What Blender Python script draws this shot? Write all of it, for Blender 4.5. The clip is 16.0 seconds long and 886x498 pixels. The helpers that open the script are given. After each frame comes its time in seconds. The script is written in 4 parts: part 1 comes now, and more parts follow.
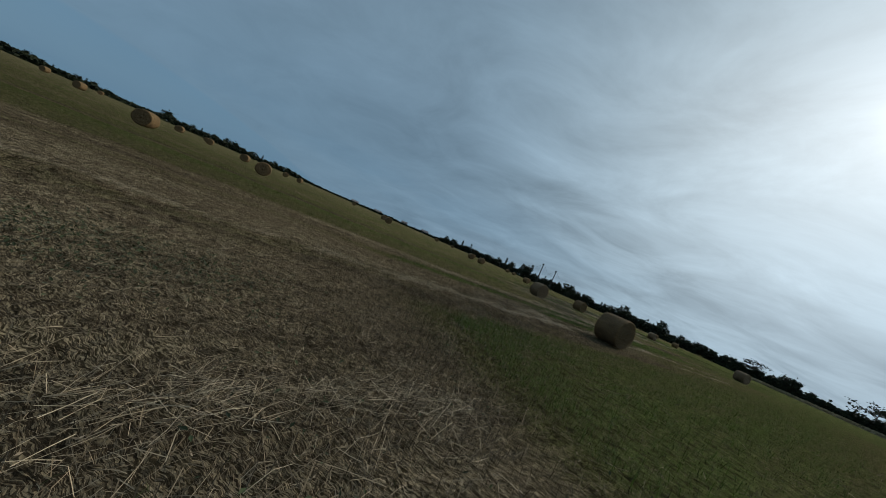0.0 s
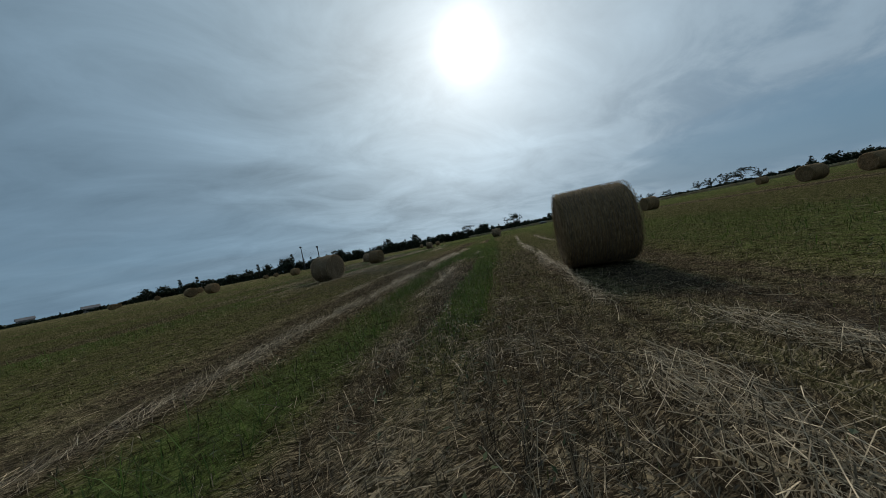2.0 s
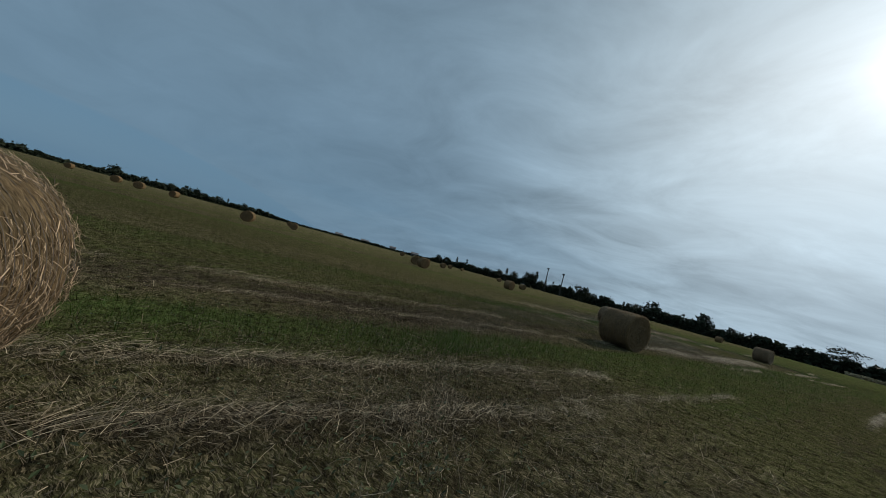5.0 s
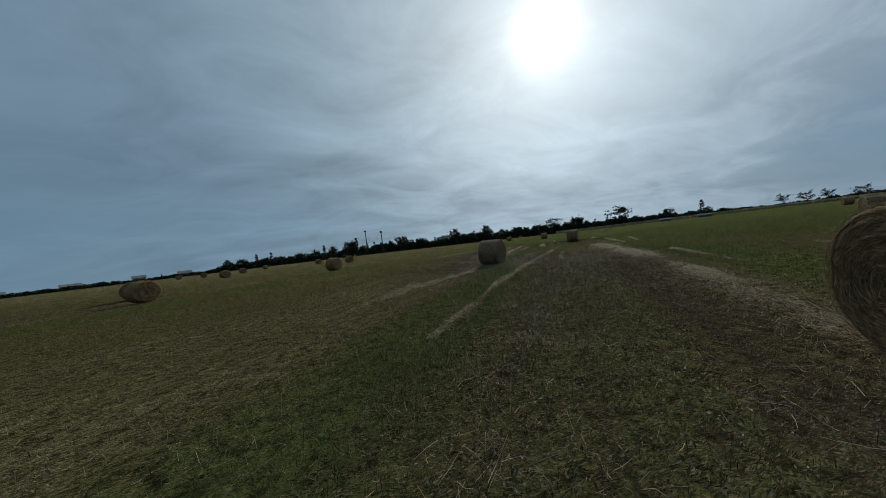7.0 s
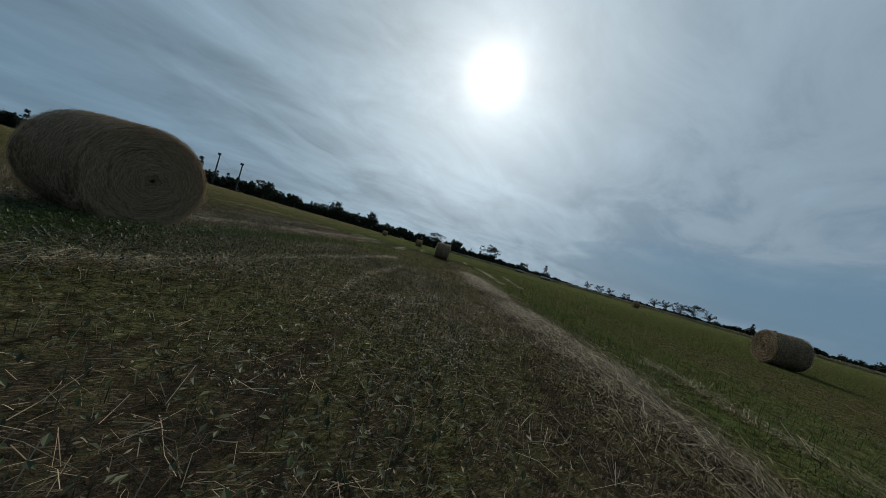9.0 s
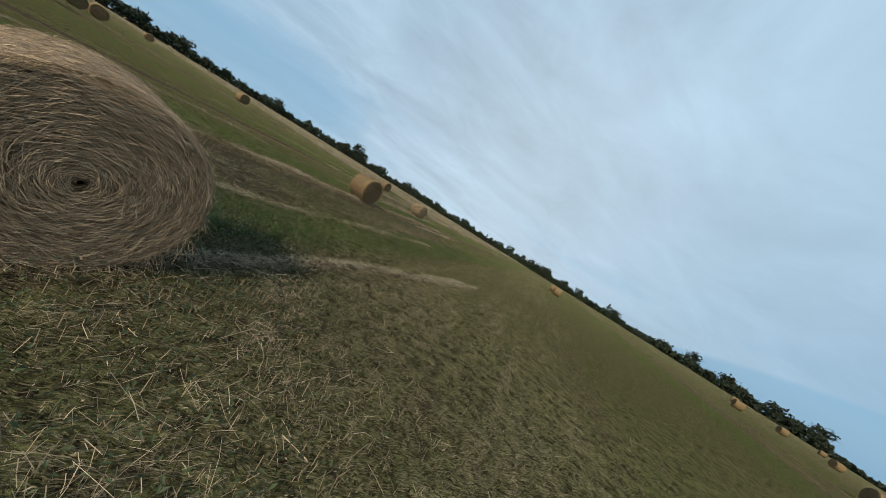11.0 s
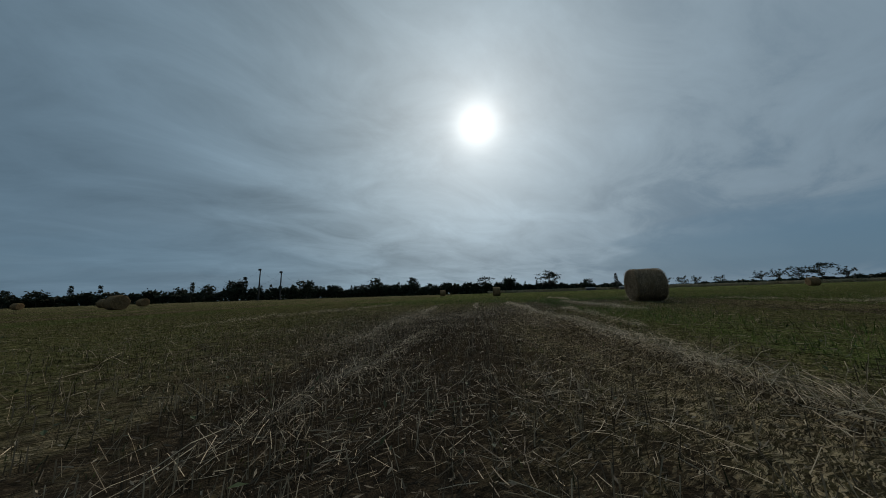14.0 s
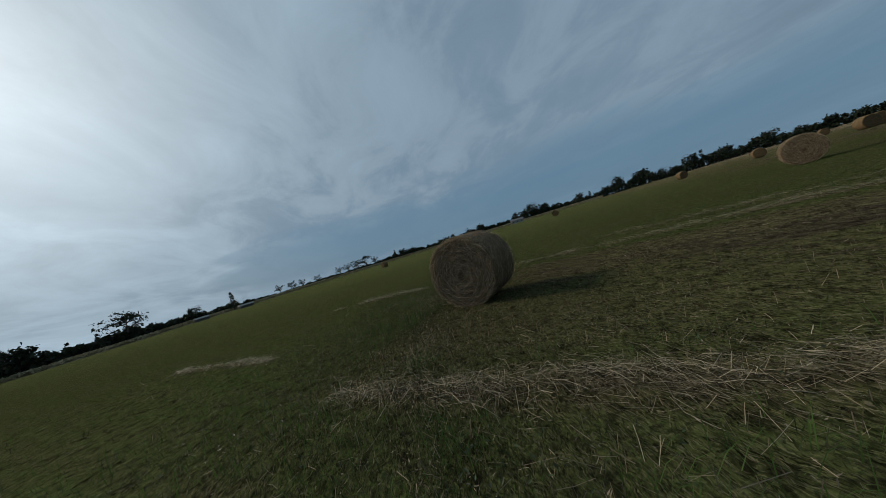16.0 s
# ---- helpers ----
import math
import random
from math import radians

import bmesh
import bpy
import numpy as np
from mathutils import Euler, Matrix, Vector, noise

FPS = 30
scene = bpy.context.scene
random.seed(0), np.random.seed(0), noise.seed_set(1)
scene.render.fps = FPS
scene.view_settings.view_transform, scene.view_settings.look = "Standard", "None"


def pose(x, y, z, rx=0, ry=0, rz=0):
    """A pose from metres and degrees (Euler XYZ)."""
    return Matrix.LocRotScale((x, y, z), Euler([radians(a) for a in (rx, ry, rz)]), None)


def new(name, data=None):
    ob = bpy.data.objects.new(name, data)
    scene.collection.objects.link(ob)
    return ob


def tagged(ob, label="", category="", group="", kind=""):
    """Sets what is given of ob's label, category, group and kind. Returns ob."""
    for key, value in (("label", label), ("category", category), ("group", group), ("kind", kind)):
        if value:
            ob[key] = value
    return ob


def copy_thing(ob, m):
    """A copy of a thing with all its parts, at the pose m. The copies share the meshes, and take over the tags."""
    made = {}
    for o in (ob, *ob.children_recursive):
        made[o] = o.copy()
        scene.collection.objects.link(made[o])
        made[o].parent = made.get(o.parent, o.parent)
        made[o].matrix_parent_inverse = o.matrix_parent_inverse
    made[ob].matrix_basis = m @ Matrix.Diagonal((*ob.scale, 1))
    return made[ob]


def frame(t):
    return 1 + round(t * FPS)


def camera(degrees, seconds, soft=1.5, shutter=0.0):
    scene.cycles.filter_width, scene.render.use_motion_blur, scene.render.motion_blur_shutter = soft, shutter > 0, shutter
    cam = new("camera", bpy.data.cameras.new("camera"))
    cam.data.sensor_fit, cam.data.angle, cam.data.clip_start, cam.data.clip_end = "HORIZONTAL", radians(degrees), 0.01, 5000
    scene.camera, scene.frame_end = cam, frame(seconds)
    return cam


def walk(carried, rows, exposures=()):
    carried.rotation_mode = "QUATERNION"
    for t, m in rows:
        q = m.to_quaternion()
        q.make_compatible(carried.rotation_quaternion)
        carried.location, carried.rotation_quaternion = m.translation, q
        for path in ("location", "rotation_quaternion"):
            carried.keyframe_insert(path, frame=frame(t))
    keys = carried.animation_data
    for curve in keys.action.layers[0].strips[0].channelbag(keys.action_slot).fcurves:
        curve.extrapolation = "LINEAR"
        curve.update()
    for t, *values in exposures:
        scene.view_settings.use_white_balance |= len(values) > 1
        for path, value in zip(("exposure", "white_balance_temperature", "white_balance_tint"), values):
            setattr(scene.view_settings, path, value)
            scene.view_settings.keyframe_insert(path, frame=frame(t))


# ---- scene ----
LENS = 116.2
PATH = [
    (0, -0.01, -0.003, 1.185, 88.38, -23.68, 20.26), (0.1, -0.104, 0.55, 1.154, 88.4, -21.31, 18.21),
    (0.2, -0.196, 1.105, 1.121, 88.41, -18.98, 16.16), (0.3, -0.289, 1.658, 1.089, 88.42, -16.63, 14.12),
    (0.4, -0.384, 2.212, 1.061, 88.43, -14.21, 12.08), (0.5, -0.483, 2.764, 1.038, 88.47, -11.69, 10.07),
    (0.6, -0.592, 3.311, 1.023, 88.53, -8.97, 8.22), (0.7, -0.711, 3.854, 1.015, 88.62, -6.07, 6.55),
    (0.8, -0.828, 4.398, 1.009, 88.71, -3.15, 4.82), (0.9, -0.933, 4.948, 1.003, 88.78, -0.33, 2.8),
    (1, -1.014, 5.51, 0.991, 88.81, 2.24, 0.26), (1.1, -1.076, 6.09, 0.972, 88.78, 4.68, -3.13),
    (1.2, -1.127, 6.684, 0.948, 88.71, 7.08, -7.23), (1.3, -1.159, 7.283, 0.923, 88.62, 9.27, -11.55),
    (1.4, -1.164, 7.878, 0.9, 88.54, 11.07, -15.6), (1.5, -1.135, 8.459, 0.881, 88.48, 12.3, -18.9),
    (1.6, -1.069, 9.028, 0.868, 88.41, 12.92, -21.44), (1.7, -0.972, 9.593, 0.859, 88.32, 13.05, -23.56),
    (1.8, -0.847, 10.148, 0.852, 88.26, 12.76, -25.24), (1.9, -0.698, 10.692, 0.845, 88.29, 12.07, -26.45),
    (2, -0.53, 11.22, 0.837, 88.47, 11.06, -27.18), (2.1, -0.338, 11.727, 0.824, 88.87, 9.56, -27.28),
    (2.2, -0.119, 12.216, 0.808, 89.43, 7.54, -26.78), (2.3, 0.12, 12.695, 0.794, 90.07, 5.23, -25.96),
    (2.4, 0.372, 13.171, 0.784, 90.67, 2.86, -25.04), (2.5, 0.629, 13.652, 0.783, 91.14, 0.65, -24.23),
    (2.6, 0.9, 14.136, 0.793, 91.46, -1.4, -23.62), (2.7, 1.188, 14.618, 0.811, 91.7, -3.45, -23.04),
    (2.8, 1.483, 15.1, 0.834, 91.9, -5.48, -22.35), (2.9, 1.773, 15.588, 0.859, 92.08, -7.46, -21.39),
    (3, 2.046, 16.083, 0.883, 92.29, -9.37, -20.03), (3.1, 2.306, 16.59, 0.904, 92.55, -11.24, -18.27),
    (3.2, 2.56, 17.105, 0.926, 92.85, -13.07, -16.21), (3.3, 2.804, 17.624, 0.949, 93.14, -14.83, -13.83),
    (3.4, 3.03, 18.143, 0.973, 93.36, -16.5, -11.12), (3.5, 3.233, 18.655, 0.999, 93.46, -18.04, -8.02),
    (3.6, 3.418, 19.159, 1.03, 93.39, -19.54, -4.17), (3.7, 3.589, 19.658, 1.065, 93.19, -21.03, 0.43),
    (3.8, 3.739, 20.156, 1.1, 92.91, -22.36, 5.23), (3.9, 3.858, 20.657, 1.131, 92.62, -23.4, 9.68),
    (4, 3.941, 21.163, 1.154, 92.4, -24.01, 13.21), (4.1, 3.984, 21.676, 1.165, 92.24, -24.11, 15.68),
    (4.2, 3.993, 22.191, 1.168, 92.09, -23.8, 17.48), (4.3, 3.971, 22.711, 1.167, 91.97, -23.19, 18.77),
    (4.4, 3.922, 23.236, 1.166, 91.9, -22.38, 19.74), (4.5, 3.849, 23.766, 1.17, 91.91, -21.48, 20.56),
    (4.6, 3.744, 24.304, 1.18, 92.03, -20.43, 21.13), (4.7, 3.604, 24.849, 1.192, 92.24, -19.15, 21.34),
    (4.8, 3.442, 25.399, 1.206, 92.49, -17.75, 21.36), (4.9, 3.27, 25.948, 1.22, 92.73, -16.33, 21.32),
    (5, 3.1, 26.495, 1.231, 92.9, -14.98, 21.38), (5.1, 2.927, 27.039, 1.24, 93.03, -13.71, 21.65),
    (5.2, 2.743, 27.582, 1.247, 93.14, -12.44, 22.06), (5.3, 2.551, 28.124, 1.253, 93.22, -11.18, 22.45),
    (5.4, 2.36, 28.666, 1.259, 93.27, -9.93, 22.68), (5.5, 2.174, 29.208, 1.264, 93.27, -8.7, 22.61),
    (5.6, 2, 29.75, 1.27, 93.23, -7.49, 22.08), (5.7, 1.826, 30.293, 1.276, 93.12, -6.28, 21.07),
    (5.8, 1.644, 30.836, 1.281, 92.97, -5.09, 19.71), (5.9, 1.469, 31.378, 1.286, 92.77, -3.9, 18.02),
    (6, 1.311, 31.921, 1.29, 92.54, -2.74, 16.06), (6.1, 1.184, 32.461, 1.295, 92.28, -1.6, 13.86),
    (6.2, 1.1, 33, 1.3, 92, -0.5, 11.48), (6.3, 1.06, 33.537, 1.306, 91.68, 0.58, 8.87),
    (6.4, 1.053, 34.073, 1.312, 91.31, 1.63, 5.97), (6.5, 1.077, 34.608, 1.318, 90.91, 2.66, 2.84),
    (6.6, 1.128, 35.141, 1.324, 90.49, 3.66, -0.49), (6.7, 1.203, 35.671, 1.328, 90.08, 4.6, -3.96),
    (6.8, 1.3, 36.2, 1.33, 89.7, 5.5, -7.53), (6.9, 1.425, 36.728, 1.332, 89.35, 6.2, -11.17),
    (7, 1.581, 37.257, 1.336, 89.01, 6.7, -14.92), (7.1, 1.758, 37.782, 1.337, 88.67, 7.24, -18.82),
    (7.2, 1.945, 38.301, 1.331, 88.32, 8.02, -22.92), (7.3, 2.133, 38.811, 1.314, 87.91, 9.27, -27.25),
    (7.4, 2.316, 39.315, 1.285, 87.43, 11.15, -31.97), (7.5, 2.518, 39.807, 1.252, 86.97, 13, -36.66),
    (7.6, 2.757, 40.282, 1.218, 86.61, 14.28, -41.07), (7.7, 3.028, 40.743, 1.181, 86.33, 15.19, -45.32),
    (7.8, 3.329, 41.185, 1.144, 86.13, 15.68, -49.17), (7.9, 3.658, 41.604, 1.107, 86.02, 15.71, -52.4),
    (8, 4.012, 41.995, 1.072, 86.01, 15.24, -54.78), (8.1, 4.394, 42.352, 1.039, 86.11, 14.27, -56.37),
    (8.2, 4.808, 42.676, 1.006, 86.32, 12.84, -57.31), (8.3, 5.246, 42.979, 0.975, 86.6, 10.93, -57.56),
    (8.4, 5.704, 43.272, 0.945, 86.94, 8.54, -57.06), (8.5, 6.176, 43.565, 0.917, 87.33, 5.67, -55.77),
    (8.6, 6.679, 43.846, 0.887, 87.73, 1.99, -53.8), (8.7, 7.216, 44.109, 0.856, 88.16, -2.49, -51.22),
    (8.8, 7.762, 44.371, 0.828, 88.66, -7.3, -47.89), (8.9, 8.295, 44.65, 0.808, 89.25, -11.94, -43.7),
    (9, 8.789, 44.962, 0.801, 90.01, -15.95, -38.5), (9.1, 9.238, 45.319, 0.805, 91.02, -19.49, -31.91),
    (9.2, 9.656, 45.71, 0.818, 92.31, -22.89, -24.08), (9.3, 10.056, 46.117, 0.841, 93.73, -25.85, -15.6),
    (9.4, 10.45, 46.524, 0.876, 95.11, -28.12, -7), (9.5, 10.848, 46.916, 0.925, 96.27, -29.41, 1.23),
    (9.6, 11.262, 47.284, 0.993, 97.2, -29.53, 9.02), (9.7, 11.652, 47.662, 1.063, 97.84, -29.31, 17.27),
    (9.8, 11.97, 48.176, 1.106, 97.69, -29.33, 26.71), (9.9, 12.232, 48.845, 1.152, 97.27, -29.4, 37.2),
    (10, 12.379, 49.648, 1.199, 96.59, -29.5, 48.35), (10.1, 12.36, 50.545, 1.246, 95.7, -29.63, 59.79),
    (10.2, 12.134, 51.475, 1.295, 94.62, -29.8, 71.15), (10.3, 11.684, 52.368, 1.342, 93.38, -29.99, 82.48),
    (10.4, 11.019, 53.144, 1.389, 92.01, -30.19, 94.04), (10.5, 10.177, 53.734, 1.435, 90.54, -30.42, 105.75),
    (10.6, 9.222, 54.084, 1.478, 88.99, -30.65, 117.51), (10.7, 8.234, 54.168, 1.518, 87.4, -30.89, 129.22),
    (10.8, 7.299, 53.991, 1.556, 85.8, -31.14, 140.9), (10.9, 6.49, 53.591, 1.589, 84.21, -31.38, 152.58),
    (11, 5.864, 53.026, 1.617, 82.66, -31.61, 164.28), (11.1, 5.449, 52.369, 1.641, 81.19, -31.84, 176),
    (11.2, 5.244, 51.693, 1.658, 79.82, -32.05, -172.26), (11.3, 5.225, 51.06, 1.67, 78.58, -32.23, -160.53),
    (11.4, 5.351, 50.515, 1.674, 77.5, -32.4, -148.78), (11.5, 5.574, 50.082, 1.67, 76.61, -32.53, -136.95),
    (11.6, 5.847, 49.767, 1.659, 75.94, -32.64, -124.96), (11.7, 6.129, 49.561, 1.638, 75.51, -32.7, -112.9),
    (11.8, 6.39, 49.444, 1.608, 75.36, -32.72, -101.2), (11.9, 6.633, 49.387, 1.55, 75.25, -32.36, -89.6),
    (12, 6.862, 49.297, 1.489, 75.47, -32.66, -78), (12.1, 7.08, 49.168, 1.429, 76.06, -33.28, -66.5),
    (12.2, 7.265, 48.964, 1.36, 76.76, -33.59, -55.1), (12.3, 7.371, 48.721, 1.232, 77.69, -33.31, -43.8),
    (12.4, 7.5, 48.538, 1.1, 78.57, -32.96, -32.6), (12.5, 7.798, 48.477, 1.055, 79.79, -32.66, -21.7),
    (12.6, 8.224, 48.558, 0.985, 81.55, -32.31, -11.2), (12.7, 8.638, 48.835, 0.914, 82, -32.34, -3.6),
    (12.8, 8.938, 49.281, 0.845, 81.53, -32.04, 0.2), (12.9, 9.079, 49.802, 0.779, 80.58, -30.72, -1.3),
    (13, 9.172, 50.32, 0.711, 80, -29.02, -3.91), (13.1, 9.251, 50.714, 0.633, 80.68, -27.59, -6.07),
    (13.2, 9.33, 51.338, 0.538, 82.91, -25.84, -8.13), (13.3, 9.386, 52.007, 0.444, 85.91, -23.69, -10.13),
    (13.4, 9.438, 52.688, 0.368, 88.94, -21.11, -12.2), (13.5, 9.498, 53.345, 0.326, 91.34, -18.15, -14.6),
    (13.6, 9.572, 53.983, 0.326, 93.27, -14.56, -17.48), (13.7, 9.647, 54.626, 0.355, 95.22, -10.33, -20.57),
    (13.8, 9.721, 55.265, 0.404, 96.98, -5.91, -23.75), (13.9, 9.787, 55.892, 0.464, 98.38, -1.74, -26.98),
    (14, 9.843, 56.498, 0.526, 99.21, 1.77, -30.36), (14.1, 9.856, 57.083, 0.596, 99.32, 4.61, -34.2),
    (14.2, 9.829, 57.654, 0.68, 98.85, 7.07, -38.6), (14.3, 9.81, 58.209, 0.77, 98, 9.2, -43.36),
    (14.4, 9.845, 58.747, 0.854, 96.97, 11.06, -48.21), (14.5, 9.982, 59.267, 0.924, 95.96, 12.68, -52.87),
    (14.6, 10.239, 59.776, 0.979, 94.8, 14.01, -57.39), (14.7, 10.585, 60.275, 1.027, 93.33, 15.02, -61.96),
    (14.8, 10.992, 60.752, 1.066, 91.84, 15.78, -66.47), (14.9, 11.432, 61.199, 1.097, 90.58, 16.35, -70.79),
    (15, 11.876, 61.605, 1.119, 89.83, 16.8, -74.79), (15.1, 12.328, 61.972, 1.125, 89.81, 17.08, -78.41),
    (15.2, 12.806, 62.309, 1.118, 90.36, 17.15, -81.72), (15.3, 13.306, 62.61, 1.104, 91.13, 17.09, -84.78),
    (15.4, 13.825, 62.868, 1.093, 91.8, 16.99, -87.65), (15.5, 14.36, 63.079, 1.092, 92.04, 16.94, -90.39),
    (15.6, 14.918, 63.225, 1.105, 91.76, 16.94, -92.94), (15.7, 15.502, 63.309, 1.125, 91.2, 16.93, -95.26),
    (15.8, 16.1, 63.358, 1.149, 90.46, 16.9, -97.44), (15.9, 16.702, 63.398, 1.174, 89.68, 16.87, -99.58),
    (16, 17.296, 63.455, 1.196, 88.99, 16.85, -101.79),
]
cam = camera(LENS, 16.0, soft=0.65, shutter=0.0)
EXPOSURES = [(0, 0.12, 6500, 10), (1.0, 0.12, 6500, 10), (2.0, 0.05, 6500, 10), (3.2, -0.12, 6500, 10), (4.0, -0.2, 6500, 10), (4.5, -0.1, 6500, 10), (5.0, 0.1, 6500, 10), (5.8, 0.15, 6500, 10),
             (7.3, 0.0, 6500, 10), (8.3, -0.02, 6500, 10), (9.0, -0.04, 6500, 10), (9.5, -0.38, 6500, 10), (9.7, -0.35, 6500, 10), (10.5, 0.6, 6500, 10), (11.6, 1.3, 7100, 12), (12.0, 1.3, 7100, 12), (12.3, 1.1, 6900, 10),
             (12.6, 0.4, 6750, 8), (13.0, 0.25, 6500, 10), (13.6, -0.1, 6500, 10), (14.1, -0.42, 6500, 9), (15.2, -0.32, 6500, 10), (16.0, -0.03, 6500, 10)]
walk(cam, [(t, pose(x, y, z, rx, ry, rz)) for t, x, y, z, rx, ry, rz in PATH], EXPOSURES)

# ---------------------------------------------------------------- light
SUN_AZ, SUN_EL = radians(39.2), radians(33.0)
SUN_DIR = Vector((math.sin(SUN_AZ) * math.cos(SUN_EL), math.cos(SUN_AZ) * math.cos(SUN_EL), math.sin(SUN_EL)))
sun_lamp = bpy.data.lights.new("sun", "SUN")
sun_lamp.energy, sun_lamp.angle, sun_lamp.color = 2.15, radians(8.0), (1.0, 0.88, 0.70)
sun = new("sun", sun_lamp)
sun.rotation_euler = SUN_DIR.to_track_quat("Z", "Y").to_euler()


class Nodes:
    """Short hand for building node trees."""

    def __init__(self, tree):
        self.tree = tree
        tree.nodes.clear()

    def add(self, kind, settings=None, **inputs):
        node = self.tree.nodes.new(kind)
        for key, value in (settings or {}).items():
            setattr(node, key, value)
        for key, value in inputs.items():
            self.put(node, key, value)
        return node

    def put(self, node, key, value):
        key = int(key[1:]) if key[0] == "i" and key[1:].isdigit() else key.replace("_", " ")
        if isinstance(value, bpy.types.NodeSocket):
            self.tree.links.new(value, node.inputs[key])
        elif isinstance(value, bpy.types.Node):
            self.tree.links.new(value.outputs[0], node.inputs[key])
        else:
            node.inputs[key].default_value = value

    def math(self, op, a, b=0.0, clamp=False):
        return self.add("ShaderNodeMath", dict(operation=op, use_clamp=clamp), i0=a, i1=b).outputs[0]

    def vec(self, op, a, b=(0, 0, 0)):
        node = self.add("ShaderNodeVectorMath", dict(operation=op), i0=a, i1=b)
        return node.outputs["Value"] if op in ("DOT_PRODUCT", "LENGTH") else node.outputs[0]

    def mix(self, fac, a, b, blend="MIX"):
        node = self.add("ShaderNodeMix", dict(data_type="RGBA", blend_type=blend, clamp_factor=True))
        for socket, value in ((node.inputs[0], fac), (node.inputs[6], a), (node.inputs[7], b)):
            if isinstance(value, bpy.types.NodeSocket):
                self.tree.links.new(value, socket)
            elif isinstance(value, bpy.types.Node):
                self.tree.links.new(value.outputs[0], socket)
            else:
                socket.default_value = value if not isinstance(value, tuple) else (*value[:3], 1.0)
        return node.outputs[2]

    def ramp(self, fac, stops, mode="LINEAR"):
        node = self.add("ShaderNodeValToRGB", i0=fac)
        ramp = node.color_ramp
        ramp.interpolation = mode
        while len(ramp.elements) < len(stops):
            ramp.elements.new(0.5)
        for element, (at, value) in zip(ramp.elements, stops):
            element.position = at
            element.color = (*value, 1.0) if isinstance(value, tuple) else (value, value, value, 1.0)
        return node.outputs[0]

    def noise(self, vector, scale, detail=4.0, rough=0.55, distort=0.0):
        node = self.add("ShaderNodeTexNoise", Vector=vector, Scale=scale, Detail=detail, Roughness=rough, Distortion=distort)
        return node.outputs[0]

    def mapped(self, vector, scale=(1, 1, 1), turn=0.0):
        return self.add("ShaderNodeMapping", i0=vector, i2=(0, 0, turn), i3=scale).outputs[0]


def build_sky():
    world = bpy.data.worlds.new("sky")
    scene.world = world
    world.use_nodes = True
    n = Nodes(world.node_tree)
    way = n.add("ShaderNodeTexCoord").outputs["Generated"]
    parts = n.add("ShaderNodeSeparateXYZ", i0=way)
    up = n.math("MAXIMUM", parts.outputs[2], 0.0)
    clear = n.add("ShaderNodeTexSky", dict(sky_type="NISHITA", sun_disc=False, sun_elevation=SUN_EL, sun_rotation=SUN_AZ,
                                           dust_density=2.0))
    blue = n.vec("SCALE", clear.outputs[0])
    n.tree.nodes[-1].inputs["Scale"].default_value = 0.055
    # thin high cloud on a flat layer over the field
    drop = n.math("ADD", up, 0.22)
    flat = n.add("ShaderNodeCombineXYZ", i0=n.math("DIVIDE", parts.outputs[0], drop), i1=n.math("DIVIDE", parts.outputs[1], drop))
    streak = n.mapped(flat, (0.62, 1.0, 1.0), radians(-62))
    soft = n.noise(streak, 0.9, 5.0, 0.5, 0.5)
    fine = n.noise(streak, 2.6, 7.0, 0.62, 0.6)
    cover = n.math("ADD", n.math("MULTIPLY", soft, 0.52), n.math("MULTIPLY", fine, 0.48))
    toward = n.vec("DOT_PRODUCT", way, tuple(SUN_DIR))
    near = n.math("MAXIMUM", toward, 0.0)
    wide = n.math("POWER", near, 4.0)
    halo = n.math("POWER", near, 14.0)
    core = n.math("POWER", near, 70.0)
    disc = n.math("POWER", near, 420.0)
    # blue gaps low over the horizon, widest in the east, and a clearer sky to the west
    bands = n.noise(n.mapped(way, (1.0, 1.0, 4.5)), 1.7, 4.0, 0.45, 0.3)
    low = n.ramp(up, [(0.0, 0.3), (0.05, 1.0), (0.11, 1.0), (0.16, 0.6), (0.23, 0.0)], "EASE")
    east = n.ramp(n.vec("DOT_PRODUCT", way, (math.sin(radians(112)), math.cos(radians(112)), 0.0)), [(0.38, 0.0), (0.58, 0.9), (0.85, 1.0)], "EASE")
    west = n.math("MAXIMUM", n.vec("DOT_PRODUCT", way, (-0.94, 0.34, 0.0)), 0.0)
    edge = n.math("ADD", bands, n.math("MULTIPLY", n.math("SUBTRACT", east, 0.5), 0.17))
    gap = n.math("MULTIPLY", n.ramp(edge, [(0.44, 0.0), (0.53, 1.0)], "EASE"), low)
    gap = n.math("MULTIPLY", gap, n.math("ADD", n.math("MULTIPLY", east, 0.8), 0.2))
    gap = n.math("MULTIPLY", gap, n.math("SUBTRACT", 1.0, n.math("MULTIPLY", halo, 2.5), True))
    gap = n.math("ADD", n.math("MULTIPLY", gap, 0.9), n.math("MULTIPLY", n.math("POWER", west, 2.0), n.ramp(up, [(0.05, 0.55), (0.5, 0.1)])), True)
    rise = n.math("SUBTRACT", n.vec("DOT_PRODUCT", way, (math.sin(radians(128)), math.cos(radians(128)), 0.0)), 0.74)
    rise = n.math("ADD", n.math("SUBTRACT", rise, up), n.math("MULTIPLY", n.math("SUBTRACT", cover, 0.5), 0.5))
    gap = n.math("MAXIMUM", gap, n.ramp(n.math("ADD", rise, 0.5), [(0.46, 0.0), (0.58, 0.75)], "EASE"))
    wedge = n.math("MULTIPLY", n.math("SUBTRACT", n.vec("DOT_PRODUCT", way, (-0.996, 0.087, 0.0)), 0.77), 0.62)
